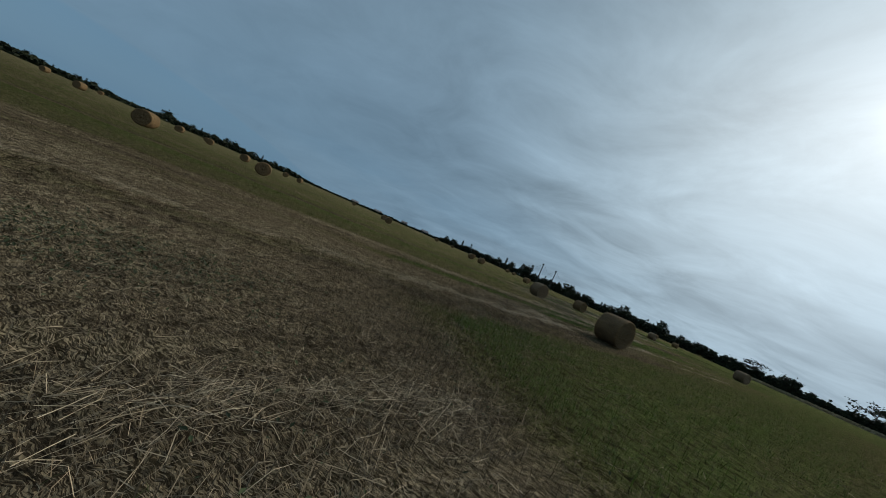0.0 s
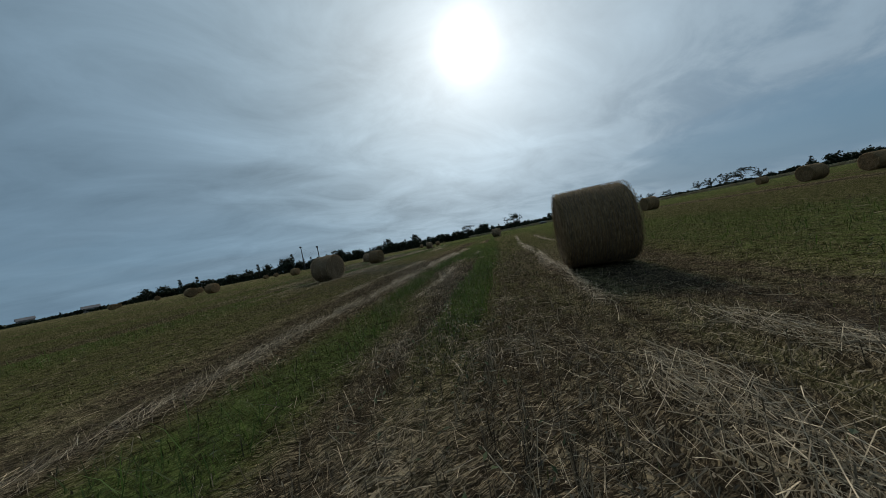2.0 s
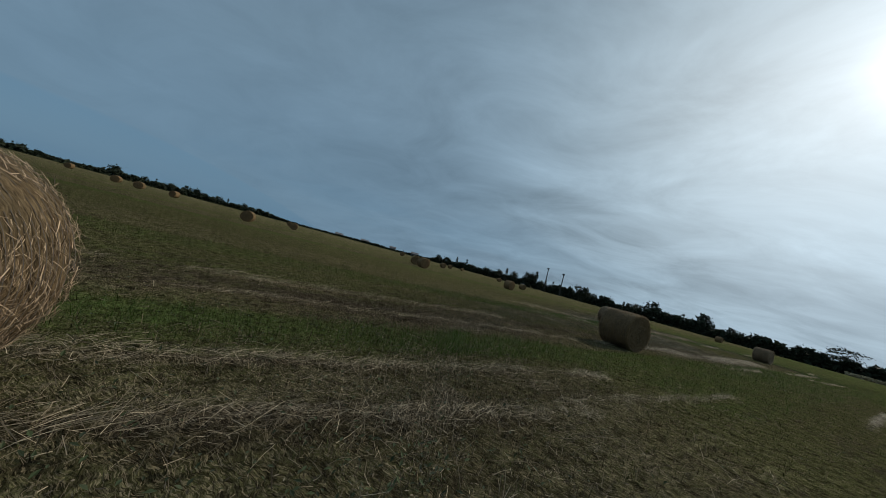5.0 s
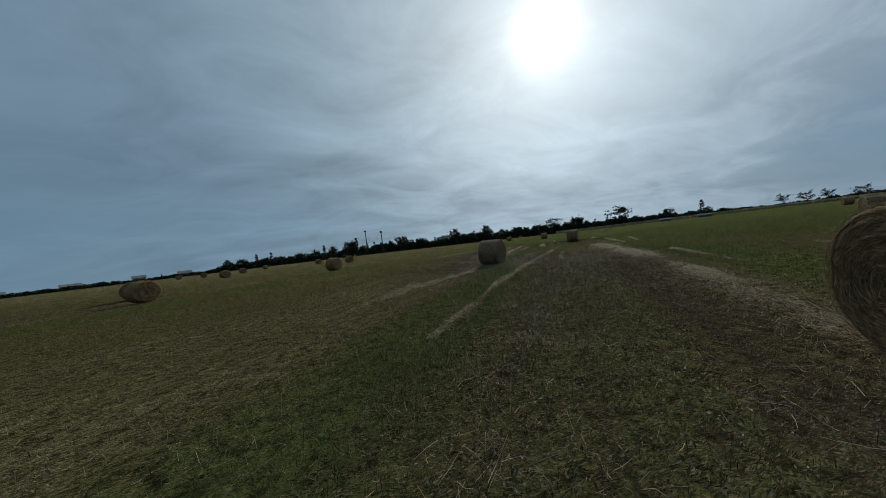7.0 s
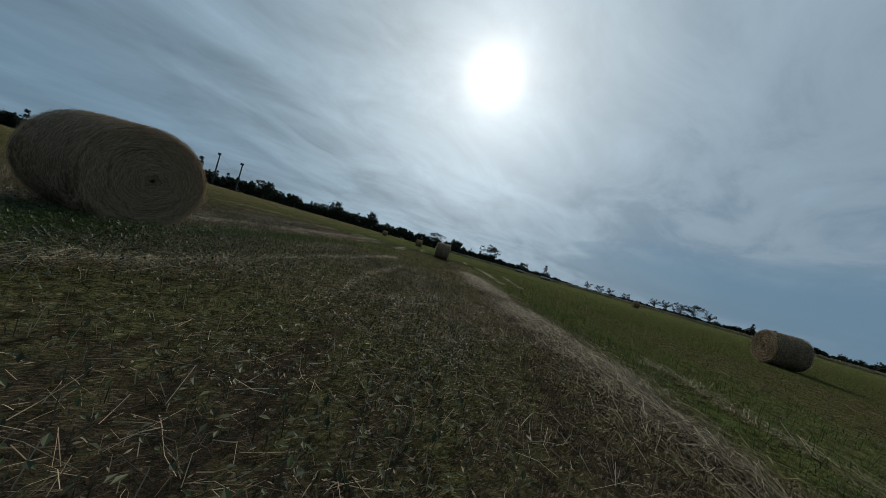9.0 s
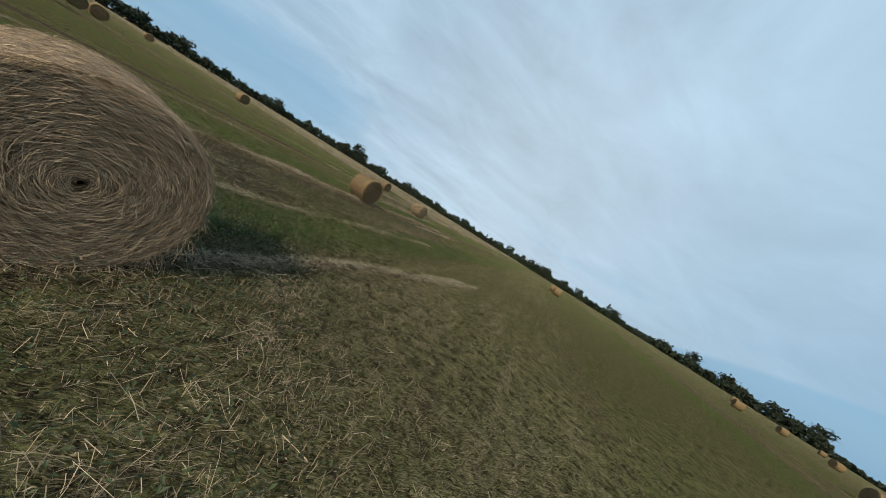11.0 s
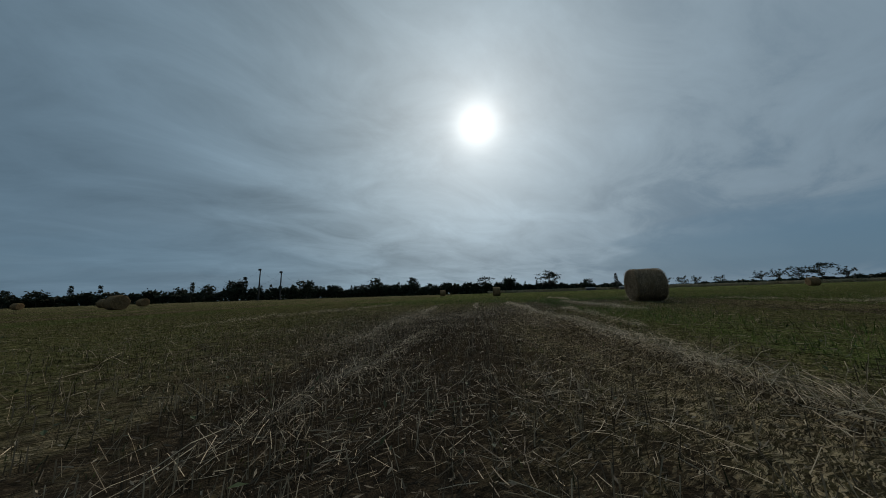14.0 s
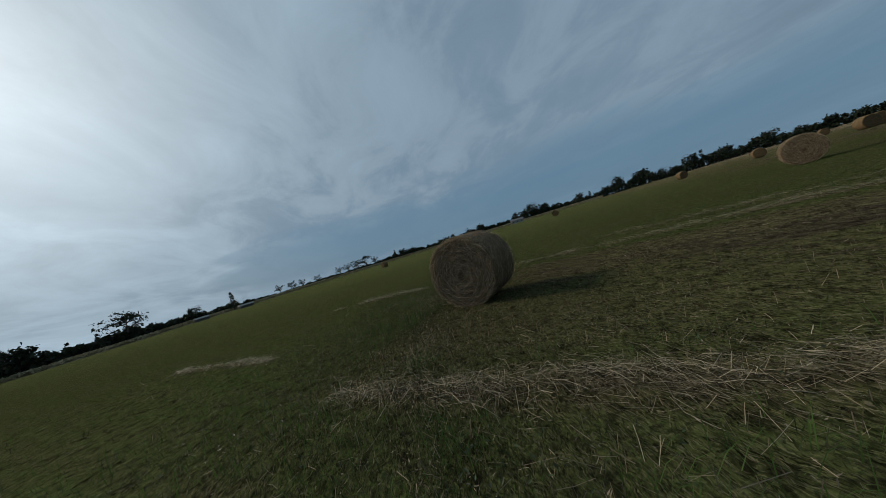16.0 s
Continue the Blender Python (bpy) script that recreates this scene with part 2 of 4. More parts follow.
    wedge = n.math("ADD", n.math("SUBTRACT", wedge, up), n.math("MULTIPLY", n.math("SUBTRACT", bands, 0.5), 0.06))
    gap = n.math("MAXIMUM", gap, n.ramp(n.math("ADD", wedge, 0.5), [(0.49, 0.0), (0.515, 0.9)], "EASE"))
    grey = n.mix(wide, (0.186, 0.280, 0.366), (0.465, 0.590, 0.672))
    tone = n.ramp(cover, [(0.34, 0.66), (0.44, 0.87), (0.5, 0.99), (0.56, 1.11), (0.66, 1.34)])
    grey = n.mix(1.0, grey, tone, "MULTIPLY")
    thin = n.math("MAXIMUM", n.vec("DOT_PRODUCT", way, (math.sin(radians(105)), math.cos(radians(105)), 0.0)), 0.0)
    # unseen sky opposite the sun, added brighter to lift the bales' shaded sides
    facing = n.math("MULTIPLY", n.math("SUBTRACT", n.vec("DOT_PRODUCT", way, (-math.sin(SUN_AZ), -math.cos(SUN_AZ), 0.0)), 0.5), 1.2, True)
    grey = n.mix(facing, grey, (0.30, 0.365, 0.425))
    grey = n.mix(n.math("MULTIPLY", thin, 0.55), grey, (0.27, 0.35, 0.43))
    grey = n.mix(n.math("MULTIPLY", n.math("POWER", west, 1.5), 0.6), grey, (0.135, 0.212, 0.285))
    parted = n.math("MULTIPLY", n.ramp(cover, [(0.43, 1.0), (0.54, 0.0)], "EASE"), n.math("MULTIPLY", n.math("POWER", thin, 1.5), 0.6))
    parted = n.math("MULTIPLY", parted, n.math("SUBTRACT", 1.0, n.math("MULTIPLY", halo, 3.0), True))
    grey = n.mix(parted, grey, (0.150, 0.245, 0.345))
    base = n.mix(gap, grey, n.mix(0.85, blue, (0.118, 0.232, 0.345)))
    glow = n.math("ADD", n.math("ADD", n.math("MULTIPLY", halo, 0.31), n.math("MULTIPLY", core, 0.24)), n.math("MULTIPLY", disc, 0.9))
    glow_colour = n.vec("SCALE", (1.0, 0.985, 0.95))
    n.put(n.tree.nodes[-1], "Scale", glow)
    lit = n.vec("ADD", base, glow_colour)
    back = n.add("ShaderNodeBackground", Color=lit, Strength=0.95)
    n.add("ShaderNodeOutputWorld", Surface=back)


build_sky()

# ---------------------------------------------------------------- plan of the swaths
ROW_AZ = radians(38.0)          # the swaths run this way
ACROSS = np.array((math.cos(ROW_AZ), -math.sin(ROW_AZ)))
ALONG = np.array((math.sin(ROW_AZ), math.cos(ROW_AZ)))
SPAN_LOW, SPAN = -35.0, 39.0
# metres across the swaths, shares of green, of straw and of bare soil
WEST_STRIPS = [(-35.0, 0.60, 0.28, 0.0), (-31.2, 0.60, 0.22, 0.08), (-29.4, 0.42, 0.34, 0.18), (-28.7, 0.35, 0.52, 0.12), (-28.2, 0.20, 0.26, 0.54), (-27.2, 0.14, 0.28, 0.60),
               (-26.5, 0.28, 0.44, 0.20), (-26.1, 0.24, 0.52, 0.16), (-25.6, 0.32, 0.46, 0.12), (-25.2, 0.40, 0.34, 0.18), (-24.6, 0.76, 0.16, 0.06), (-23.9, 0.78, 0.14, 0.0),
               (-23.0, 0.72, 0.16, 0.04), (-22.3, 0.58, 0.26, 0.14), (-21.5, 0.64, 0.13, 0.24), (-20.8, 0.66, 0.12, 0.20), (-20.2, 0.44, 0.18, 0.42), (-19.5, 0.30, 0.30, 0.42),
               (-18.4, 0.42, 0.36, 0.06), (-18.0, 0.86, 0.08, 0.0)]
EAST_STRIPS = [(-16.6, 0.80, 0.14, 0.0), (-15.2, 0.72, 0.16, 0.04), (-14.5, 0.62, 0.14, 0.14), (-13.6, 0.50, 0.13, 0.34), (-12.9, 0.66, 0.11, 0.20), (-12.0, 0.58, 0.20, 0.12),
               (-11.3, 0.34, 0.46, 0.12), (-10.7, 0.14, 0.30, 0.52), (-10.3, 0.14, 0.36, 0.50), (-9.65, 0.60, 0.24, 0.04), (-9.2, 0.92, 0.05, 0.0), (-8.9, 0.40, 0.36, 0.20),
               (-8.5, 0.18, 0.52, 0.28), (-8.2, 0.28, 0.16, 0.62), (-8.02, 0.95, 0.03, 0.05), (-7.62, 0.98, 0.03, 0.0), (-7.4, 0.42, 0.24, 0.22), (-6.9, 0.34, 0.32, 0.24),
               (-6.0, 0.32, 0.38, 0.16), (-5.5, 0.26, 0.36, 0.34), (-4.7, 0.24, 0.36, 0.32), (-4.0, 0.72, 0.14, 0.05), (-1.0, 0.84, 0.10, 0.0), (2.0, 0.60, 0.25, 0.04)]
STRIPS = np.array(WEST_STRIPS + EAST_STRIPS)
# raked rows of straw: metres across at both ends, half width, strength, metres along from and to
FIRST_ROWS = [(-1.45, -1.6, 0.32, 0.9, -3, 1.5), (-6.2, -5.6, 0.22, 0.9, -3, 6.5), (-5.6, -5.9, 0.18, 0.75, 6.5, 10.5), (-6.6, -6.6, 0.3, 0.95, 8.5, 9.9),
              (-6.4, -6.3, 0.12, 0.8, 11.5, 20), (-6.3, -5.6, 0.10, 0.28, 20, 34), (-10.9, -10.0, 0.15, 0.65, 1, 8), (-10.0, -9.85, 0.17, 0.95, 7, 16),
              (-9.85, -9.4, 0.23, 1.0, 16, 27), (-8.7, -8.65, 0.12, 0.5, 13, 18), (-8.2, -8.2, 0.10, 0.9, 20.6, 21.4), (-5.1, -4.6, 0.12, 0.22, 20, 30)]
MIDDLE_ROWS = [(-16.1, -16.6, 0.12, 0.65, 17, 22), (-16.75, -16.5, 0.13, 0.85, 21, 28), (-15.9, -15.6, 0.16, 0.8, 22, 26), (-15.8, -15.7, 0.10, 0.5, 26, 32),
               (-20.1, -20.4, 0.12, 0.75, 19, 29), (-19.0, -19.0, 0.10, 0.6, 22, 31), (-14.9, -14.9, 0.10, 0.5, 17, 24), (-11.3, -11.3, 0.2, 0.4, 15, 23),
               (-26.6, -25.3, 0.16, 1.0, 36, 41.5), (-25.3, -25.6, 0.18, 0.8, 41.5, 47), (-25.6, -25.4, 0.24, 1.0, 46.5, 50), (-23.5, -23.1, 0.09, 0.85, 34, 43),
               (-23.1, -22.4, 0.10, 0.55, 42, 51), (-21.7, -21.7, 0.06, 0.6, 44, 48.5), (-19.1, -18.75, 0.34, 1.0, 33, 42)]
LAST_ROWS = [(-18.75, -19.3, 0.55, 0.8, 42, 54), (-17.6, -17.5, 0.11, 0.85, 40, 44.5), (-14.2, -14.1, 0.10, 0.75, 36, 43), (-25.7, -25.9, 0.14, 0.8, 50, 63),
             (-25.0, -24.8, 0.12, 0.7, 55, 58.5), (-17.7, -17.5, 0.20, 0.75, 53, 63), (-16.8, -16.0, 0.10, 0.6, 53, 60), (-28.6, -28.8, 0.12, 0.35, 54, 62),
             (-28.0, -27.9, 0.14, 0.3, 50.5, 54.5), (-33.3, -31.5, 0.14, 0.7, 56, 64), (-18.1, -18.3, 0.14, 0.85, 65.5, 69), (-22.5, -22.5, 0.16, 0.75, 66.5, 70),
             (-23.4, -23.6, 0.3, 0.6, 58, 63), (-27.2, -27.2, 0.10, 0.6, 61, 63.5)]
ROWS = np.array(FIRST_ROWS + MIDDLE_ROWS + LAST_ROWS, float)


def ramp_up(value, low, high):
    return np.clip((np.asarray(value) - low) / (high - low), 0, 1)


def lumps(x, y, size, seed):
    """Smooth value noise from -1 to 1 on arrays."""
    rng = np.random.default_rng(seed)
    grid = rng.uniform(-1, 1, (64, 64))
    gx, gy = np.asarray(x) / size, np.asarray(y) / size
    ix, iy = np.floor(gx).astype(int), np.floor(gy).astype(int)
    fx, fy = gx - ix, gy - iy
    fx, fy = fx * fx * (3 - 2 * fx), fy * fy * (3 - 2 * fy)
    a, b = grid[ix % 64, iy % 64], grid[(ix + 1) % 64, iy % 64]
    c, d = grid[ix % 64, (iy + 1) % 64], grid[(ix + 1) % 64, (iy + 1) % 64]
    return (a * (1 - fx) + b * fx) * (1 - fy) + (c * (1 - fx) + d * fx) * fy


def swerve(x, y):
    """Metres by which the strips stray to the side."""
    return 0.09 * lumps(x, y, 6.0, 3) + 0.06 * lumps(x, y, 1.2, 11)


def blend(old, now, share):
    return old + (now - old) * share


def cover(x, y):
    """Shares of green, straw and bare soil on the field, and of raked rows."""
    x, y = np.asarray(x, float), np.asarray(y, float)
    u, v = x * ACROSS[0] + y * ACROSS[1] + swerve(x, y), x * ALONG[0] + y * ALONG[1]
    # beyond the strips that are told apart the same ones come again, shifted along
    turn = np.floor((u - SPAN_LOW) / SPAN)
    at = u - turn * SPAN
    table = np.vstack([STRIPS, [(SPAN_LOW + SPAN, *STRIPS[0][1:])]])
    green, straw, bare = (np.interp(at, table[:, 0], table[:, k]) for k in (1, 2, 3))
    fade = ramp_up(np.hypot(x - 8, y - 36), 30, 100)
    green, straw, bare = blend(green, 0.46, 0.5 * fade), blend(straw, 0.48, 0.55 * fade), bare * (1 - 0.8 * fade)
    # the first metres are bare stubble, and the lush strip begins after them
    first = ramp_up(v, 3.0, 1.9) * ramp_up(u, -5.6, -4.6)
    first = np.maximum(first, ramp_up(v, 11.5, 9.5) * ramp_up(u, -8.6, -8.4) * ramp_up(u, -6.2, -6.5))
    first = np.maximum(first, 0.7 * ramp_up(v, 7, 4) * ramp_up(u, -12.5, -11.5) * ramp_up(u, -6.2, -6.6))
    green, straw, bare = blend(green, 0.18, first), blend(straw, 0.60, first), blend(bare, 0.20, first)
    tussock = np.exp(-((u + 8.95) / 0.45) ** 4) * ramp_up(v, 15, 11) * ramp_up(v, 2, 5)
    green, straw, bare = blend(green, 0.96, tussock), blend(straw, 0.04, tussock), blend(bare, 0.05, tussock)
    meadow = ramp_up(v, 16, 19) * ramp_up(v, 36, 30) * ramp_up(u, -9.55, -9.3) * ramp_up(u, -7.1, -7.4)
    green, straw, bare = blend(green, 0.94, meadow), blend(straw, 0.05, meadow), blend(bare, 0.0, meadow)
    olive = 0.8 * ramp_up(v, 16, 20) * ramp_up(u, -7.4, -7.0) * ramp_up(u, -3.6, -4.4)
    green, straw, bare = blend(green, 0.66, olive), blend(straw, 0.18, olive), blend(bare, 0.06, olive)
    strewn = ramp_up(v, 16, 19) * ramp_up(v, 30, 27) * ramp_up(u, -17.4, -16.4) * ramp_up(u, -13.6, -14.4)
    green, straw = blend(green, 0.48, strewn), blend(straw, 0.44, strewn)
    worked = ramp_up(v, 42.3, 43.5) * ramp_up(v, 52, 48.5) * ramp_up(u, -24.4, -23.6) * ramp_up(u, -19.3, -19.9)
    green, straw, bare = blend(green, 0.58, worked), blend(straw, 0.40, worked), blend(bare, 0.04, worked)
    torn = ramp_up(v, 43.2, 41.8) * ramp_up(v, 39.5, 41) * ramp_up(u, -23.2, -22.2) * ramp_up(u, -20.2, -20.9)
    green, straw, bare = blend(green, 0.40, torn), blend(straw, 0.14, torn), blend(bare, 0.54, torn)
    leafy = np.maximum(ramp_up(v, 59, 61), ramp_up(v, 51, 49.5)) * ramp_up(u, -30.5, -29.5) * ramp_up(u, -25.0, -25.6)
    green, straw, bare = blend(green, 0.54, leafy), blend(straw, 0.38, leafy), blend(bare, 0.10, leafy)
    # grass has come up again towards the far end
    grown = np.maximum(ramp_up(v, 43, 50) * ramp_up(u, -18.4, -17.8), ramp_up(v, 59, 64) * ramp_up(u, -26.0, -25.0))
    grown = np.maximum(grown, ramp_up(v, 61, 65) * ramp_up(u, -36, -34) * ramp_up(u, 10, 0))
    green, straw, bare = np.maximum(green, 0.80 * grown), straw * (1 - 0.6 * grown), bare * (1 - grown)
    raked = np.zeros_like(u)
    gap = 0.5 + 0.55 * lumps(v, u * 0.2, 1.9, 71) + 0.35 * lumps(v, u * 0.6, 0.6, 72)
    for first_u, last_u, half, top, low, high in ROWS:
        mid = first_u + (last_u - first_u) * ramp_up(v, low, high)
        row = np.clip(1.12 - np.abs(u - mid) / half, 0, 1) * top * ramp_up(v, low - 0.4, low + 0.6) * ramp_up(v, high + 0.4, high - 0.6)
        raked = np.maximum(raked, row * np.clip(0.35 + gap, 0, 1))
    green, straw, bare = green * (1 - 0.85 * raked), np.maximum(straw * (1 - 0.3 * raked), raked), bare * (1 - raked)
    return green, straw, bare, raked


def ground_height(x, y):
    """Low ridges of grass and straw, sunk bare strips and small unevenness; level far off."""
    green, straw, bare, raked = cover(x, y)
    ridge = 0.05 * green + 0.035 * straw + 0.05 * raked - 0.04 * bare
    rough = 0.02 * lumps(x, y, 0.9, 5) + 0.012 * lumps(x, y, 0.37, 6) + 0.03 * lumps(x, y, 5.0, 7)
    far = np.clip(1.0 - (np.hypot(np.asarray(x) - 8, np.asarray(y) - 38) - 60) / 40, 0, 1)
    return (ridge + rough - 0.04) * far


# ---------------------------------------------------------------- materials
def material(name):
    made = bpy.data.materials.new(name)
    made.use_nodes = True
    return made, Nodes(made.node_tree)


def finish(n, colour, rough=0.9, bump=None, depth=0.02, strength=0.6, through_light=0.0, spec=0.25):
    shader = n.add("ShaderNodeBsdfPrincipled", Base_Color=colour, Roughness=rough)
    shader.inputs["Specular IOR Level"].default_value = spec
    if bump is not None:
        node = n.add("ShaderNodeBump", Height=bump, Distance=depth, Strength=strength)
        n.put(shader, "Normal", node.outputs[0])
    out = shader.outputs[0]
    if through_light:
        glow = n.add("ShaderNodeBsdfTranslucent", Color=colour)
        out = n.add("ShaderNodeMixShader", i0=through_light, i1=out, i2=glow.outputs[0]).outputs[0]
    n.add("ShaderNodeOutputMaterial", Surface=out)


def ground_material():
    made, n = material("field")
    place = n.add("ShaderNodeNewGeometry").outputs["Position"]
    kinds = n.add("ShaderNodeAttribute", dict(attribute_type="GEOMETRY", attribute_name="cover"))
    split = n.add("ShaderNodeSeparateColor", i0=kinds.outputs["Color"])
    green, straw, bare = split.outputs
    local = n.mapped(place, (1, 1, 1), ROW_AZ)
    lanes = n.noise(n.mapped(local, (1.0, 0.06, 1.0)), 2.4, 4.0, 0.65)
    patch = n.noise(place, 0.55, 5.0, 0.6)
    tuft = n.noise(place, 5.0, 6.0, 0.65)
    crumb = n.noise(place, 23.0, 5.0, 0.7)
    gap_shade = n.noise(place, 8.0, 6.0, 0.7)
    warp = n.add("ShaderNodeTexNoise", Vector=place, Scale=9.0, Detail=3.0).outputs[1]
    bent = n.vec("ADD", place, n.vec("MULTIPLY", n.vec("SUBTRACT", warp, (0.5, 0.5, 0.5)), (0.10, 0.10, 0.0)))

    def bits(size, slim, turn):
        """Flat bits of stalk lying one way: each has a chance value of its own."""
        cell = n.add("ShaderNodeTexVoronoi", dict(voronoi_dimensions="2D"), Vector=n.mapped(bent, (1, slim, 1), turn), Scale=size)
        return n.add("ShaderNodeSeparateColor", i0=cell.outputs["Color"]).outputs[0]
    stalks = [bits(34.0, 9.0, radians(20)), bits(29.0, 8.0, radians(82)), bits(39.0, 9.0, radians(-42))]
    litter = n.math("MAXIMUM", n.math("MAXIMUM", stalks[0], stalks[1]), stalks[2])
    blades = bits(42.0, 3.0, radians(60))

    def off(value, amount):
        return n.math("MULTIPLY", n.math("SUBTRACT", value, 0.5), amount)
    shift = n.math("ADD", n.math("ADD", off(lanes, 1.05), off(patch, 0.45)), off(tuft, 0.8))
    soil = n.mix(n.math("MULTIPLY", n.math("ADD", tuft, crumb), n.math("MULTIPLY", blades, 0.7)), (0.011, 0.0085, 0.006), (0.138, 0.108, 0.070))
    stubble = n.mix(n.ramp(litter, [(0.84, 0.0), (0.97, 0.9)]), soil, (0.31, 0.25, 0.150))
    # both greens run to near-black in the hollows, shade put into the colour
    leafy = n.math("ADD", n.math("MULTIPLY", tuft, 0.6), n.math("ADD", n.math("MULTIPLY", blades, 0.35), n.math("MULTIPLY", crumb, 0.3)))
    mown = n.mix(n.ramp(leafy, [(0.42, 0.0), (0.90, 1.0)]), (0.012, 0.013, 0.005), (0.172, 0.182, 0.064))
    mown = n.mix(n.ramp(litter, [(0.92, 0.0), (0.99, 0.8)]), mown, (0.27, 0.23, 0.14))
    strewn = n.mix(n.ramp(litter, [(0.74, 0.0), (0.96, 1.0)]), (0.045, 0.035, 0.022), (0.52, 0.43, 0.285))
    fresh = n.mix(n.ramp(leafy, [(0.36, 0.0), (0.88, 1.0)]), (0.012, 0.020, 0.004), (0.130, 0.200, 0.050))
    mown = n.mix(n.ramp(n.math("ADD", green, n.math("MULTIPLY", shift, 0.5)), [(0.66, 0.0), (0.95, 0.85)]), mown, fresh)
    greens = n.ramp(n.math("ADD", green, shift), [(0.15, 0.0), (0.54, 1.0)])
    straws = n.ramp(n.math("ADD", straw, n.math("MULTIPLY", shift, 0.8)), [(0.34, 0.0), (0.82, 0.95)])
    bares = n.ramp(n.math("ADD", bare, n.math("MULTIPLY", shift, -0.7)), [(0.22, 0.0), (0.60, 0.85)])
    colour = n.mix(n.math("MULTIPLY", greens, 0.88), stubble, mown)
    colour = n.mix(straws, colour, strewn)
    earth = n.mix(n.ramp(litter, [(0.93, 0.0), (1.0, 0.6)]), n.mix(crumb, (0.016, 0.013, 0.010), (0.085, 0.068, 0.052)), (0.26, 0.21, 0.14))
    colour = n.mix(bares, colour, earth)
    # near-black blotches: shade between tufts put into the colour
    colour = n.mix(n.ramp(gap_shade, [(0.36, 0.75), (0.50, 0.0)]), colour, (0.010, 0.009, 0.006))
    # near the lane the shade under single stalks is painted in as darker soil, elsewhere the sheet stands for the
    # stalks
    soil_shade = n.math("MULTIPLY", n.math("SUBTRACT", 1.0, kinds.outputs["Alpha"]), n.ramp(n.math("ADD", tuft, off(patch, 0.5)), [(0.34, 0.45), (0.62, 0.85)]))
    soil_shade = n.math("MULTIPLY", soil_shade, n.math("SUBTRACT", 1.0, n.math("MULTIPLY", n.math("MAXIMUM", greens, straws), 0.55)))
    colour = n.mix(soil_shade, colour, n.mix(n.math("MULTIPLY", crumb, tuft), (0.010, 0.0085, 0.006), (0.072, 0.056, 0.040)))
    relief = n.math("ADD", n.math("MULTIPLY", litter, 0.35), n.math("ADD", n.math("MULTIPLY", tuft, 0.6), n.math("MULTIPLY", crumb, 0.3)))
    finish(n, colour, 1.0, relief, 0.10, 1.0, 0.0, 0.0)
    return made


def stalk_material(name, dark, light, through_light=0.12, rough=0.75, power=1.0):
    made, n = material(name)
    geo = n.add("ShaderNodeNewGeometry")
    grain = n.noise(geo.outputs["Position"], 22.0, 3.0)
    pick = n.math("ADD", n.math("MULTIPLY", geo.outputs["Random Per Island"], 0.75), n.math("MULTIPLY", grain, 0.25))
    pick = n.math("POWER", pick, power)
    finish(n, n.mix(pick, dark, light), rough, None, 0, 0, through_light, 0.2)
    return made


def hay_material(name, end, bright):
    """Pressed hay: threads run round the roll, and in rings on its ends. The roll's axis is its own x."""
    made, n = material(name)
    place = n.add("ShaderNodeTexCoord").outputs["Object"]
    xyz = n.add("ShaderNodeSeparateXYZ", i0=place)
    angle = n.math("ARCTAN2", xyz.outputs[2], xyz.outputs[1])
    radius = n.math("SQRT", n.math("ADD", n.math("POWER", xyz.outputs[1], 2.0), n.math("POWER", xyz.outputs[2], 2.0)))
    if end:
        ring = n.add("ShaderNodeCombineXYZ", i0=n.math("MULTIPLY", radius, 34.0), i1=n.math("MULTIPLY", angle, 2.2), i2=xyz.outputs[0])
    else:
        ring = n.add("ShaderNodeCombineXYZ", i0=n.math("MULTIPLY", xyz.outputs[0], 34.0), i1=n.math("MULTIPLY", angle, 2.6), i2=radius)
    thread = n.noise(ring, 2.1, 6.0, 0.65, 0.9)
    cross = n.noise(n.mapped(place, (30, 9, 9), 0.4), 2.0, 5.0, 0.65, 1.0)
    blot = n.noise(place, 3.1, 5.0, 0.6)
    mixd = n.math("ADD", n.math("MULTIPLY", thread, 0.7), n.math("MULTIPLY", cross, 0.3))
    colour = n.ramp(mixd, [(at, (r * bright[0], g * bright[1], c * bright[2])) for at, r, g, c in
                           ((0.34, 0.038, 0.027, 0.015), (0.48, 0.165, 0.120, 0.068), (0.62, 0.32, 0.246, 0.145), (0.75, 0.49, 0.392, 0.255))])
    stain = n.mix(n.ramp(blot, [(0.4, 0.0), (0.7, 0.55)]), colour, (0.06, 0.048, 0.026))
    finish(n, stain, 0.9, mixd, 0.03, 0.9, 0.0, 0.15)
    return made


def plain_material(name, dark, light, scale=3.0, rough=0.85, bump=0.3):
    made, n = material(name)
    place = n.add("ShaderNodeTexCoord").outputs["Object"]
    big, small = n.noise(place, scale, 5.0), n.noise(place, scale * 9, 4.0)
    pick = n.math("ADD", n.math("MULTIPLY", big, 0.6), n.math("MULTIPLY", small, 0.4))
    finish(n, n.mix(n.ramp(pick, [(0.3, 0.0), (0.7, 1.0)]), dark, light), rough, small, 0.02, bump)
    return made


FIELD = ground_material()
STRAW = stalk_material("dry_straw", (0.055, 0.042, 0.026), (0.58, 0.475, 0.32), 0.12, 0.6, 2.1)
STUBBLE = stalk_material("stubble", (0.030, 0.024, 0.016), (0.42, 0.335, 0.22), 0.05, 0.75, 1.8)
GRASS = stalk_material("grass", (0.010, 0.012, 0.005), (0.112, 0.128, 0.042), 0.25, 0.65, 1.7)
AFTERMATH = stalk_material("regrowth", (0.040, 0.048, 0.016), (0.185, 0.198, 0.074), 0.45, 0.65, 1.3)
